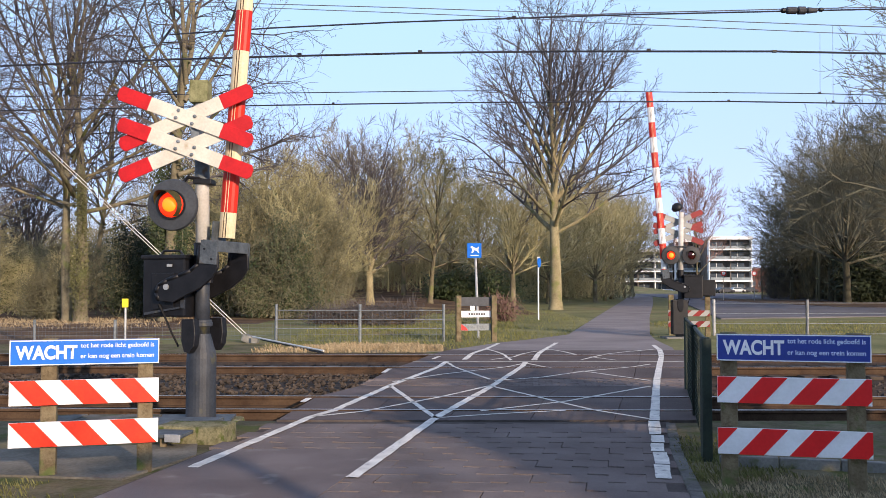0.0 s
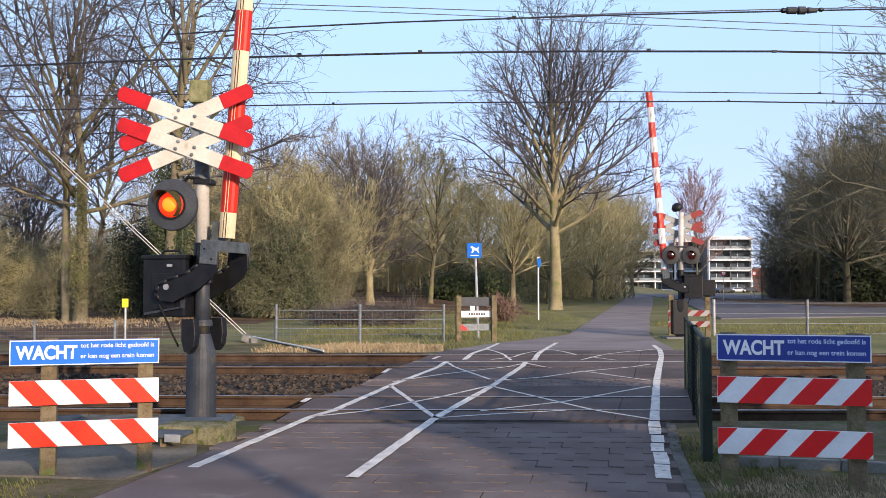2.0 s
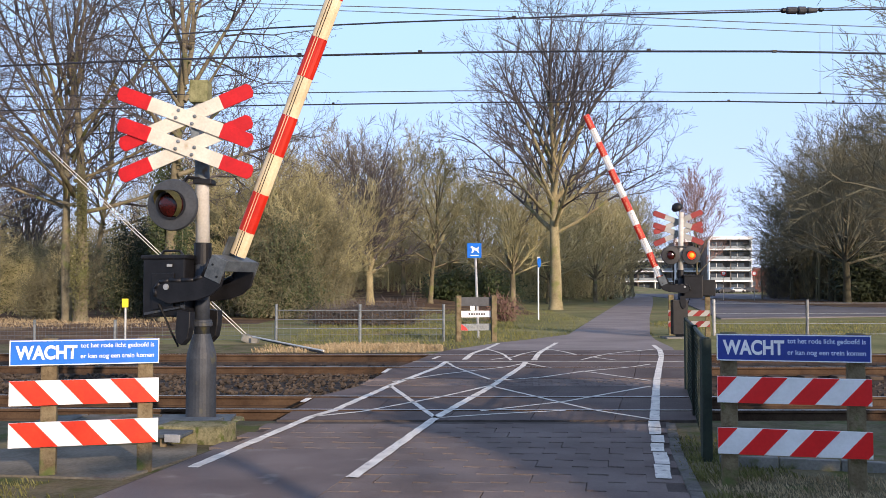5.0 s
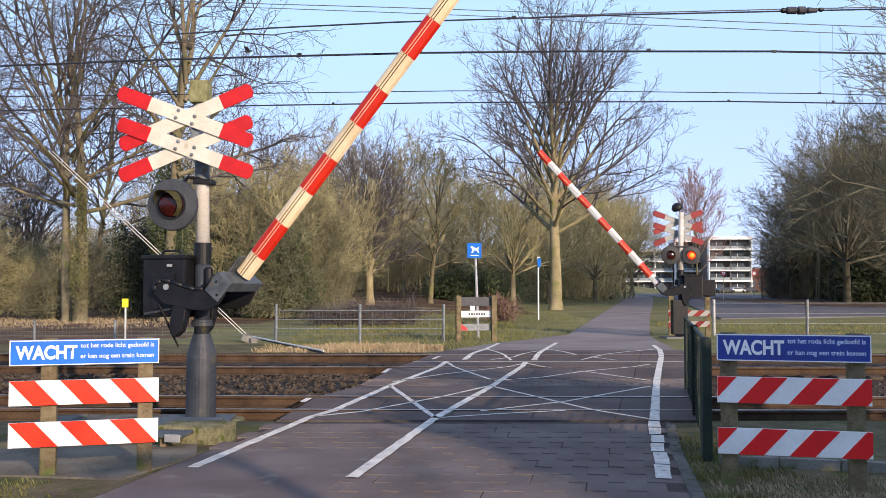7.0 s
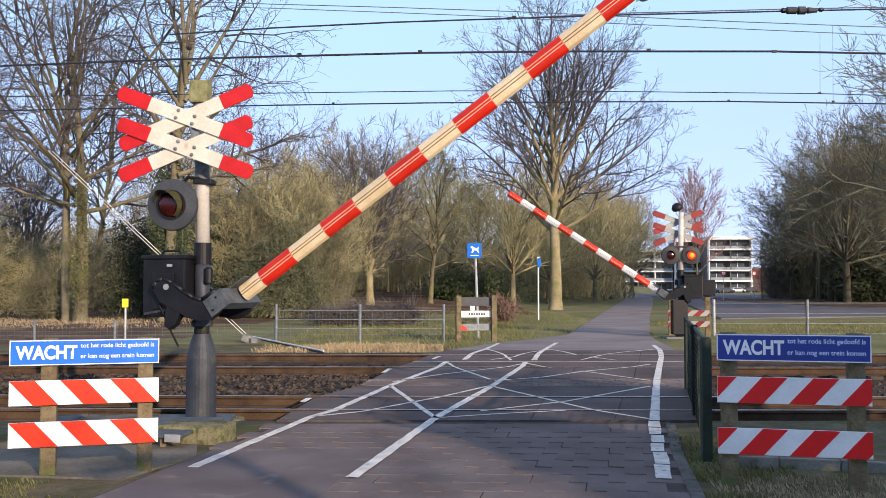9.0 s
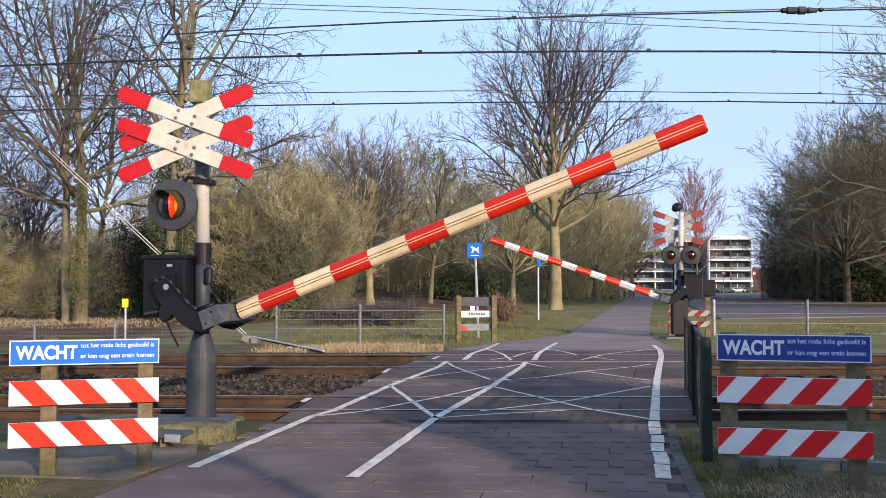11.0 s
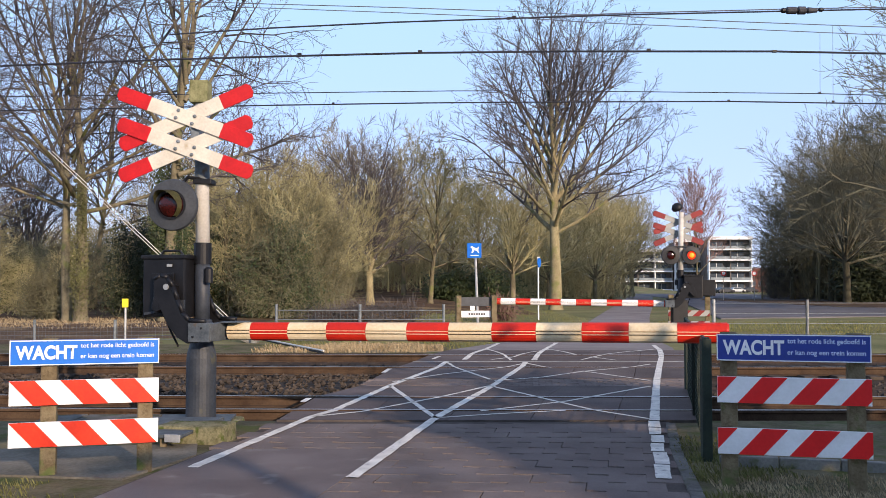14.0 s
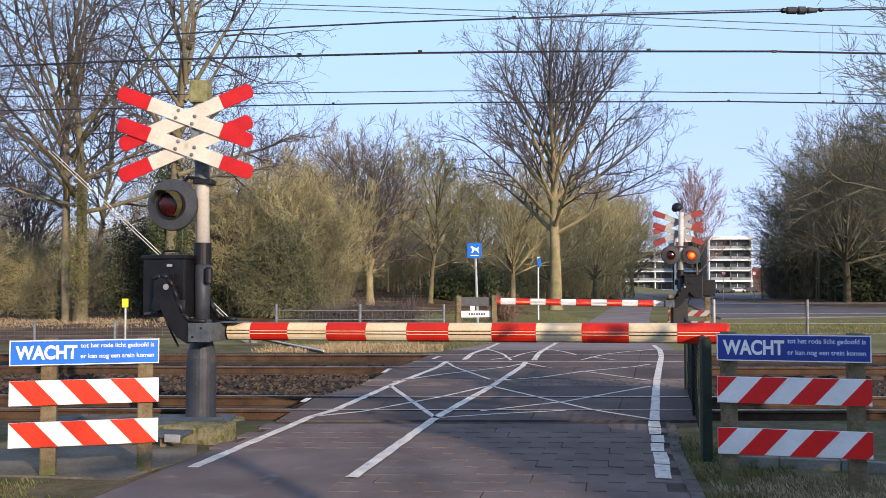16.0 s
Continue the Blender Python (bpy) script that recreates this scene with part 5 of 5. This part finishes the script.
def build_bush(name, seed, m, size, leaves, leaf, mat, twigs, label, category="shrub", n_twigs=500):
    """A leafy shrub: twigs and single leaves in uneven clumps."""
    rng = random.Random(seed)
    bush = empty(name, m, label, category)
    sx, sy, sz = size
    tv, tf, lv, lf = [], [], [], []
    clumps = [(rng.uniform(-1, 1) * sx * 0.75, rng.uniform(-1, 1) * sy * 0.75, rng.uniform(0.08, 0.95) ** 0.9 * sz, rng.uniform(0.14, 0.30)) for _ in range(46)]
    clumps = [c for c in clumps if (c[0] / sx) ** 2 + (c[1] / sy) ** 2 + (max(0, c[2] / sz - 0.45) / 0.6) ** 2 < 0.95]
    for k in range(n_twigs):
        c = rng.choice(clumps)
        b = Vector((c[0] + rng.gauss(0, c[3] * sx), c[1] + rng.gauss(0, c[3] * sy), c[2] + rng.gauss(0, c[3] * sz * 0.7)))
        d = Vector((rng.gauss(0, 1), rng.gauss(0, 1), rng.gauss(0.55, 0.8))).normalized() * rng.uniform(0.25, 0.85)
        if k % 40 == 0:
            a = Vector((rng.gauss(0, sx * 0.25), rng.gauss(0, sy * 0.25), 0.0))
            mid = a.lerp(b, 0.5) + Vector((rng.gauss(0, 0.25), rng.gauss(0, 0.25), 0.3))
            seg_add(tv, tf, a, mid, 0.035, 0.022, 4)
            seg_add(tv, tf, mid, b, 0.022, 0.010, 4)
        if b.z < 0.05 or b.z + d.z < 0.02:
            continue
        seg_add(tv, tf, b - d * 0.3, b + d * 0.3 + Vector((rng.gauss(0, 0.06), 0, rng.gauss(0, 0.06))), 0.011, 0.008, 3)
        seg_add(tv, tf, b + d * 0.3, b + d * 0.75 + Vector((rng.gauss(0, 0.12), 0, rng.gauss(0.05, 0.1))), 0.008, 0.005, 3)
    for k in range(leaves):
        c = rng.choice(clumps)
        p = Vector((c[0] + rng.gauss(0, c[3] * sx * 0.75), c[1] + rng.gauss(0, c[3] * sy * 0.75), c[2] + rng.gauss(0, c[3] * sz * 0.6)))
        if p.z < 0.03:
            continue
        u = Vector((rng.gauss(0, 1), rng.gauss(0, 1), rng.gauss(0, 1))).normalized()
        w = u.orthogonal().normalized()
        s = leaf * rng.uniform(0.6, 1.3)
        b = len(lv)
        lv += [tuple(p + u * s), tuple(p + w * s * 0.45), tuple(p - u * s), tuple(p - w * s * 0.45)]
        lf.append((b, b + 1, b + 2, b + 3))
    data_ob("brushwood", tv, tf, twigs, bush)
    data_ob("foliage", lv, lf, mat, bush)
    return bush


build_bush("shrub", 41, pose(-8.3, 46, 0), (2.3, 2.0, 4.4), 14000, 0.075, LEAF, TWIG_DARK, "large olive green thicket shrub behind the fence", n_twigs=6500)
build_bush("shrub", 47, pose(-8.0, 49, 0), (3.0, 2.2, 6.2), 2500, 0.05, LEAF_OLIVE, TWIG_DARK, "tall twiggy olive thicket behind the fence", n_twigs=9000)
for k_, x_, y_, s_, r_ in (("c", -8.4, 49, 0.62, 20), ("b", -9.8, 51, 0.66, 90), ("c", -6.3, 52, 0.60, 170), ("b", -11.4, 49, 0.6, 250), ("c", -24.5, 46, 0.5, 60)):
    more(k_, x_, y_, s_, r_, -0.05)
build_bush("shrub", 42, pose(-12.8, 50, 0), (2.0, 2.0, 5.4), 12000, 0.07, LEAF, TWIG, "dark evergreen ivy thicket by tall trees", n_twigs=1500)
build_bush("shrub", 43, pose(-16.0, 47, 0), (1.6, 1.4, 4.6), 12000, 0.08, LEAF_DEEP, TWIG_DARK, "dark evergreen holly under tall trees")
build_bush("shrub", 49, pose(-14.6, 47.5, 0), (1.6, 1.2, 3.4), 9000, 0.06, LEAF, TWIG_DARK, "dark evergreen bramble thicket behind the fence", n_twigs=1500)
build_bush("ivy", 52, pose(-16.25, 40.45, 0.1), (0.42, 0.42, 6.2), 2600, 0.06, LEAF_OLIVE, TWIG_DARK, "olive ivy climbing a tall bare trunk", "ivy", n_twigs=160)
build_bush("ivy", 53, pose(-12.75, 42.1, 0.1), (0.95, 0.9, 7.6), 9000, 0.075, LEAF, TWIG_DARK, "dark green ivy mantle round a leaning trunk", "ivy", n_twigs=300)
build_bush("shrub", 44, pose(-22.5, 50, 0), (2.4, 2.0, 3.4), 4000, 0.06, LEAF_OLIVE, TWIG, "olive shrub under tall trees", n_twigs=3500)
build_bush("shrub", 48, pose(-18.6, 43, 0), (1.3, 1.2, 2.3), 500, 0.05, LEAF_OLIVE, TWIG_DARK, "pale green willow shrub by the fence", n_twigs=1800)
build_bush("shrub", 46, pose(3.0, 84, 0), (5.0, 2.0, 3.0), 7000, 0.16, LEAF, TWIG_DARK, "low dark evergreen shrub among trunks")
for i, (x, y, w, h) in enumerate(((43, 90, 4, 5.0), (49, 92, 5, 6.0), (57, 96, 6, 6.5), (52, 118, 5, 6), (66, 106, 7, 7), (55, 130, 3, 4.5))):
    build_bush("shrub", 50 + i, pose(x, y, 0), (w, 3.0, h), 11000, 0.22, LEAF_DEEP, TWIG_DARK, "evergreen undergrowth beside the lane, leaves darkened for shade")
build_bush("hedge", 59, pose(-3.0, 37.0, 0), (2.4, 0.45, 0.58), 5000, 0.05, LITTER, TWIG_SLATE, "low brown beech hedge on the lawn", "hedge", n_twigs=2200)
build_bush("shrub", 60, pose(2.6, 41, 0), (0.8, 0.6, 0.9), 700, 0.06, LEAF_OLIVE, TWIG_RED, "small reddish brown bush on the lawn")


def build_tufts(name, seed, areas, n, size, mat, label):
    """Loose blades over patches of ground."""
    rng = random.Random(seed)
    v, f = [], []
    for k in range(n):
        x0, x1, y0, y1 = rng.choice(areas)
        x, y = rng.uniform(x0, x1), rng.uniform(y0, y1)
        if noise.noise((x * 0.9, y * 0.9, seed)) < -0.25:
            continue
        if left_edge(y) - 0.02 < x < right_edge(y) + 0.02:
            continue
        z = ground_height(x, y) - 0.02
        h = size * rng.uniform(0.4, 1.2)
        a = rng.uniform(0, 6.28)
        lx, ly = math.cos(a) * h * 0.5, math.sin(a) * h * 0.5
        w = size * 0.035 + 0.002
        b = len(v)
        v += [(x - w, y, z), (x + w, y, z), (x + lx * 0.5 + w * 0.6, y + ly * 0.5, z + h * 0.7), (x + lx, y + ly, z + h)]
        f += [(b, b + 1, b + 2), (b, b + 2, b + 3)]
    return tagged(data_ob(name, v, f, mat), label, "grass", kind="stuff")


build_tufts("grass_tufts", 71, [(1.95, 2.7, 6.4, 7.8), (2.1, 3.0, 7.4, 9.5)], 4500, 0.065, BLADE_GREEN, "short green grass round the board posts")
build_tufts("dry_grass", 72, [(2.15, 4.6, 5.6, 7.6)], 11000, 0.055, STRAW, "dry straw in the shaded verge")
build_tufts("grass_tufts", 73, [(-5.0, -2.7, 5.6, 7.4)], 4000, 0.07, BLADE_GREEN, "short worn grass on the verge")
build_tufts("dry_grass", 74, [(-4.6, -0.4, 21.8, 23.6), (-3.0, -0.6, 22.0, 24.5), (-2.0, 0.0, 22.5, 23.5)], 12000, 0.13, STRAW, "pale dry grass beside the track")
build_tufts("dry_grass", 75, [(-30, -11, 34, 46), (-26, -13, 36, 44)], 9000, 0.13, STRAW, "orange brown dry grass and bracken under trees")
build_tufts("grass_tufts", 76, [(-4.8, 3.0, 22.5, 40), (-4.5, 7, 28, 60), (8.5, 22, 29, 40)], 26000, 0.13, BLADE_GREEN, "rough olive lawn grass")

# unseen shrubs and bare trees added behind the viewer to shade the verge and dapple the road
build_bush("shrub", 80, pose(6.9, 0.4, 0), (1.4, 1.2, 3.1), 12000, 0.15, LEAF, TWIG, "dense evergreen shrub added unseen to shade the verge")
build_bush("shrub", 81, pose(10.8, 0.2, 0), (2.0, 1.2, 4.6), 12000, 0.15, LEAF, TWIG, "dense evergreen shrub added unseen to shade the verge")
more("b", 21, -20, 0.80, 20, -0.05)
more("b", 14, -30, 1.1, 140, -0.05)


# ---------------------------------------------------------------- distance: flats, houses, cars, lamps
def build_flats(m, bays, storeys, bay_w, label):
    """White flats with recessed balconies, storey by storey."""
    flats = empty("apartment_building", m, label, "apartment building", "flats beyond the lane")
    width = bays * bay_w
    storey = 3.05
    part("wall", box(width, 10, storeys * storey, pose(0, 6.5, storeys * storey / 2)), FACADE_DARK, flats)
    part("roof", box(width + 0.6, 12, 0.9, pose(0, 5.2, storeys * storey + 0.45), 0.05), FACADE, flats)
    for s in range(storeys):
        z = s * storey
        part("balcony_slab", box(width + 0.4, 2.4, 0.45, pose(0, 0.4, z + (0.2 if s else 0.6)), 0.02), FACADE, flats)
        for b in range(bays):
            x = -width / 2 + bay_w * (b + 0.5)
            win = part("window", box(bay_w * 0.62, 0.1, 1.9, pose(x - bay_w * 0.1, 1.46, z + 1.55)), GLASS, flats)
            part("frame", box(0.12, 0.14, 1.9, pose(x - bay_w * 0.1, 1.42, z + 1.55)), FACADE, win)
            if s:
                part("balustrade", box(bay_w * 0.92, 0.06, 0.75, pose(x, -0.72, z + 0.85)), RAILING, flats)
    for b in range(bays + 1):
        part("divider", box(0.28, 2.0, storeys * storey, pose(-width / 2 + b * bay_w, 0.5, storeys * storey / 2)), FACADE if b % 2 == 0 else FACADE_DARK, flats)
    return flats


build_flats(pose(83.2, 262, 0, 0, 0, -4), 2, 5, 6.0, "white five storey flats with long balconies")
build_flats(pose(76.2, 275, 0, 0, 0, -4), 2, 5, 5.4, "white stair wing of the flats")
build_flats(pose(62.5, 278, 0, 0, 0, -4), 3, 4, 5.2, "white low wing of flats with long balconies")


def build_house(m, w, d, h, label, wall=None):
    house = empty("house", m, label, "house")
    part("wall", box(w, d, h, pose(0, 0, h / 2)), wall or RED_BRICK, house)
    part("roof", plate([(-w / 2 - 0.3, 0), (w / 2 + 0.3, 0), (w / 2 - 1.0, 2.4), (-w / 2 + 1.0, 2.4)], d + 0.5, pose(0, 0, h)), ROOF_TILE, house)
    for i in range(3):
        win = part("window", box(1.2, 0.1, 1.3, pose(-w / 3 + i * w / 3, -d / 2 - 0.02, h * 0.55)), GLASS, house)
        part("frame", box(1.36, 0.08, 0.12, pose(-w / 3 + i * w / 3, -d / 2 - 0.04, h * 0.55 - 0.7)), FACADE, win)
    return house


build_house(pose(92.6, 268, 0), 6.0, 8, 4.6, "red brick house beside the flats")
build_house(pose(106, 290, 0), 6.5, 8, 3.6, "low house with pale yellow front", PALE_WALL)


def build_car(m, mat, label):
    car = empty("car", m, label, "car", "parked cars")
    part("body", plate([(-2.1, 0.3), (2.1, 0.3), (2.1, 0.75), (1.2, 0.9), (0.7, 1.4), (-1.1, 1.42), (-1.7, 0.95), (-2.1, 0.85)], 1.7, bevel=0.05), mat, car)
    part("windows", plate([(1.0, 0.93), (0.62, 1.34), (-1.02, 1.36), (-1.5, 0.95)], 1.72), GLASS, car)
    for x in (-1.3, 1.3):
        for y in (-0.8, 0.8):
            part("wheel", rod((x, y - 0.1, 0.32), (x, y + 0.1, 0.32), 0.32, 0.32, 14), RUBBER, car)
    return car


for i, (x, y) in enumerate(((73.5, 238), (78.0, 240), (82.5, 243), (70.5, 226))):
    build_car(pose(x, y, 0.02, 0, 0, 8), CAR_DARK if i != 1 else CAR_PALE, "dark parked car near the flats" if i != 1 else "silver parked car near the flats")


def build_lamp_post(m, h, label, foot=0.09, top=0.05):
    lp = empty("street_lamp", m, label, "street lamp")
    part("pole", rod((0, 0, 0), (0, 0, h), foot, top, 10), GALVANISED, lp)
    part("arm", rod((0, 0, h), (-0.9, 0, h + 0.15), 0.04, 0.04, 6), GALVANISED, lp)
    part("head", box(0.7, 0.25, 0.14, pose(-1.0, 0, h + 0.15), 0.03), GREY_STEEL, lp)
    return lp


build_lamp_post(pose(44.0, 102, 0), 6.2, "grey street lamp before dark trees")
# unseen lamp behind the viewer, added for its thin shadow across the road
build_lamp_post(pose(9.1, -9.4, 0, 0, 0, 60), 6.0, "unseen grey street lamp added for its pole shadow", 0.11, 0.085)
build_lamp_post(pose(62.5, 174, 0), 6.8, "grey street lamp near the houses")


def lane_poly(name, pts, mat, label, z):
    ob = data_ob(name, [(x, y, z) for x, y in pts] + [(x, y, z - 0.2) for x, y in pts], [tuple(range(len(pts)))] + [((i + 1) % len(pts), i, i + len(pts), (i + 1) % len(pts) + len(pts)) for i in range(len(pts))], mat)
    return tagged(ob, label, "road", kind="structure")


lane_poly("side_road", [(13.5, 44), (30, 50), (60, 56), (120, 64), (120, 84), (70, 96), (60, 130), (66, 220), (48, 250), (30, 118)], ASPHALT_FAR, "pale grey side road and parking area", 0.035)
lane_poly("verge_island", [(30, 68), (40, 62), (70, 66), (110, 72), (110, 76), (60, 80), (40, 96), (36, 120), (31, 110)], LITTER, "dark verge between road and parking", 0.06)
lane_poly("path_patch", [(-4.7, 7.75), (-2.62, 7.45), (-2.3, 8.5), (-2.45, 9.1), (-4.7, 8.75)], DIRT, "grey worn path behind the warning board", -0.012)
slab = empty("cable_cover", pose(-3.95, 10.45, -0.03), "flat grey concrete cable cover slabs", "cover slab")
for i in range(3):
    part("cover_slab", box(0.42, 0.62, 0.09, pose(-0.45 + 0.44 * i, 0.02 * i, 0.03, 0, 1.5 * (i - 1), 2 * i), 0.012), DARK_CONCRETE, slab)
shed = empty("shed", pose(-33.5, 76, 0.3, 0, 0, 10), "pale blue garden shed behind trees", "shed")
part("wall", box(3.0, 2.4, 2.1, pose(0, 0, 1.05), 0.03), RAILING, shed)
part("roof", box(3.3, 2.8, 0.25, pose(0, 0, 2.2, 6, 0, 0), 0.03), FACADE, shed)


def build_round_sign(x, y):
    s = empty("road_sign", pose(x, y, 0), "small round red and white road sign on a post", "road sign", "road signs by the lane")
    part("post", rod((0, 0, -0.05), (0, 0, 3.3), 0.03, 0.03, 6), GALVANISED, s)
    part("rim", lathe([(0.30, 0), (0.30, 0.02)], 20, pose(0, -0.05, 3.05, 90, 0, 0)), SIGN_RED, s)
    part("face", lathe([(0.20, 0), (0.20, 0.01)], 20, pose(0, -0.07, 3.05, 90, 0, 0)), LETTER, s)


build_round_sign(31.0, 100)
build_round_sign(34.4, 100)


# ---------------------------------------------------------------- bird
bird = empty("bird", pose(0, 45, 12), "small dark bird flying over the crossing", "bird")
part("body", lathe([(0.005, -0.2), (0.05, -0.12), (0.075, 0.0), (0.06, 0.1), (0.03, 0.16), (0.04, 0.2), (0.01, 0.26)], 10, pose(0, 0, 0, 0, 90, 0)), FEATHER, bird)
part("tail", plate([(-0.18, 0), (-0.36, 0.07), (-0.36, -0.07)], 0.02, pose(0, 0, 0, 90, 0, 0)), FEATHER, bird)
bird_wings = []
for side in (-1, 1):
    bird_wings.append((part("wing", plate([(0.12, 0), (0.10, side * 0.22), (-0.06, side * 0.48), (-0.10, side * 0.2), (-0.10, 0)], 0.014, pose(0, 0, 0, 90, 0, 0)), FEATHER, bird), side))


# ---------------------------------------------------------------- kerb and bricks, piece by piece
def shared_mesh(name, bm, mat):
    me = bpy.data.meshes.new(name)
    bm.to_mesh(me)
    bm.free()
    me.materials.append(mat)
    return me


def lay_kerb():
    rng = random.Random(12)
    kerb = new("kerb")
    tagged(kerb, "low grey concrete kerb along the road", "kerb", kind="structure")
    me = shared_mesh("kerb_stone", box(0.11, 0.485, 0.18, bevel=0.012), DARK_CONCRETE)
    y = 5.2
    while y < 10.4:
        x = right_edge(y) + 0.02
        ob = new("kerb_stone", me)
        ob.parent = kerb
        ob.matrix_basis = pose(x, y, -0.085 + rng.uniform(-0.006, 0.006), 0, 0, -math.degrees(math.atan2(right_edge(y + 0.25) - right_edge(y - 0.25), 0.5)) + rng.uniform(-1, 1))
        y += 0.495


def lay_bricks():
    """Square paving tiles in stretcher bond along the road; what lies under the viewer is joined."""
    rng = random.Random(14)
    long_, short, gap = 0.306, 0.306, 0.004
    me = shared_mesh("paving_tile", box(long_, short, 0.06, bevel=0.002), BRICK)
    verts, faces = [], []
    row = 0
    y = -7.155
    while y < 10.42:
        off = left_edge(y) + 0.10 + (row % 2) * (long_ + gap) / 2
        x = off
        while x < right_edge(y) - 0.13:
            if x < patch_edge(y) - 0.16 and y < 8.6:
                x += long_ + gap
                continue
            z = -0.0335 + rng.uniform(-0.0015, 0.0015)
            skew = -math.degrees(math.atan2(left_edge(y + 0.2) - left_edge(y - 0.2), 0.4))
            if y > 6.1:
                ob = new("paving_tile", me)
                ob.parent = near_road
                ob.matrix_basis = pose(x, y, z, rng.uniform(-0.5, 0.5), rng.uniform(-0.8, 0.8), skew + rng.uniform(-0.8, 0.8))
            else:
                add_brick(verts, faces, x, y, z + 0.03, long_, short, rng)
            x += long_ + gap + (0.010 if rng.random() < 0.15 else 0.0)
        y += short + gap
        row += 1
    rest = data_ob("brick_paving", verts, faces, BRICK_REST, near_road)
    rest["kind"] = "stuff"
    # the strip between the tracks
    verts, faces = [], []
    y = 14.31
    row = 0
    while y < 15.40:
        x = left_edge(y) + 0.05 + (row % 2) * 0.1
        while x < right_edge(y) + 0.3:
            add_brick(verts, faces, x, y, 0.0 + rng.uniform(-0.006, 0.004), 0.2, 0.1, rng)
            x += 0.212
        y += 0.112
        row += 1
    rest = data_ob("brick_strip", verts, faces, BRICK_REST, crossing)
    rest["kind"] = "stuff"
    strip("bed", 14.22, 15.44, left_edge, panel_right, -0.012, 0.2, JOINT, crossing)


def add_brick(verts, faces, x, y, z, w, d, rng):
    """A brick with a bevelled top edge: ten faces."""
    b = len(verts)
    e = 0.007
    a = rng.uniform(-0.02, 0.02)
    t0, t1 = rng.uniform(-0.002, 0.002), rng.uniform(-0.002, 0.002)
    for hw, hd, dz in ((w / 2, d / 2, -0.03), (w / 2, d / 2, -0.006), (w / 2 - e, d / 2 - e, 0.0)):
        for sx, sy in ((-1, -1), (1, -1), (1, 1), (-1, 1)):
            verts.append((x + sx * hw - a * sy * hd, y + sy * hd + a * sx * hw, z + dz + (t0 * sx + t1 * sy)))
    for k in range(4):
        m = (k + 1) % 4
        faces.append((b + k, b + m, b + 4 + m, b + 4 + k))
        faces.append((b + 4 + k, b + 4 + m, b + 8 + m, b + 8 + k))
    faces.append((b + 8, b + 9, b + 10, b + 11))


lay_kerb()
lay_bricks()


# ---------------------------------------------------------------- what moves
BOOM_ANGLES = [(0.0, 85.6), (3.0, 85.6), (3.25, 85.1), (3.5, 83.3), (3.9, 78.5), (4.2, 75.1), (5.2, 65.8), (6.3, 56.2), (7.0, 50.3), (8.0, 43.0), (9.0, 35.1), (10.2, 25.8), (11.3, 18.0), (12.0, 12.5), (12.5, 9.3), (13.1, 4.7), (13.6, 1.7), (13.9, 0.7), (14.2, 0.6), (16.0, 0.6)]


def lens_rows(spans, end=16.0):
    """Turn the lens: the lit side faces out during each span, the dark side otherwise."""
    rows = []
    tick = 1 / 30

    def put(t, angle):
        if 0 <= t <= end and (not rows or t > rows[-1][0] + 0.01):
            rows.append((t, Matrix.Translation((0, -0.05, 0)) @ Matrix.Rotation(radians(angle), 4, "Z")))
    put(0.0, 0 if spans[0][0] <= 0 else 180)
    for a, b in spans:
        if a > 0:
            put(a - 2 * tick, 180)
            put(a - tick, 100)
            put(a, 20)
            put(a + tick, 0)
        if b < end:
            put(b, 0)
            put(b + tick, 80)
            put(b + 2 * tick, 160)
            put(b + 3 * tick, 180)
    if rows[-1][0] < end:
        rows.append((end, rows[-1][1]))
    return rows


def motions():
    for boom, shift, late in ((near_boom, 0.0, 0.0), (far_boom, 0.16, 1.2)):
        axle = Matrix.Translation(PIVOT + Vector((shift, 0, 0)))
        walk(boom, [(t, axle @ Matrix.Rotation(radians(-(a - (late if 3.5 < t < 13 else 0.0))), 4, "Y")) for t, a in BOOM_ANGLES])
    for weights in (near_weights, far_weights):
        for ob, w in weights:
            rows = []
            for t, a in BOOM_ANGLES:
                k = 1 - a / 85.6
                rows.append((t, pose(0.04 - 0.36 * k, w, 0.98 + 0.45 * k, 0, 30 * k, 0)))
            walk(ob, rows)
    # the near lamp beats three times in two seconds
    beats = [round(-0.02 + 0.65 * k, 3) for k in range(26)]
    walk(near_lens, lens_rows([(max(0.0, b), b + (0.19 if 3 < b < 3.5 else 0.24)) for b in beats if b + 0.24 < 16.0]))
    # the far pair takes turns
    faint = [(0.55, 2.15), (9.9, 12.7)]
    turns = [-0.04 + 0.652 * k for k in range(25)]

    def shows(a):
        return all(not (lo < a + 0.1 < hi) for lo, hi in faint)
    walk(far_lenses[0], lens_rows([(max(0.0, b + (0.04 if b > 12 else 0.0)), b + (0.24 if b > 12 else 0.30)) for b in turns if shows(b)]))
    walk(far_lenses[1], lens_rows([(b + 0.32, min(b + (0.66 if 12 < b < 12.6 else 0.60), 15.99)) for b in turns if shows(b + 0.31)]))
    # the bird crosses the sky and goes on out of view
    start, speed = Vector((-10.8, 45, 13.25)), Vector((9.95, 0, 1.3))
    rows, t = [], 0.0
    while t <= 16.001:
        p = start + speed * (t - 6.9)
        rows.append((t, Matrix.Translation(p) @ pose(0, 0, 0, 0, -6, 0)))
        t += 1.0
    walk(bird, rows)
    for wing, side in bird_wings:
        walk(wing, [(i * 0.1, pose(0, 0, 0, side * (38 if i % 2 else -22), 0, 0)) for i in range(161)])


motions()
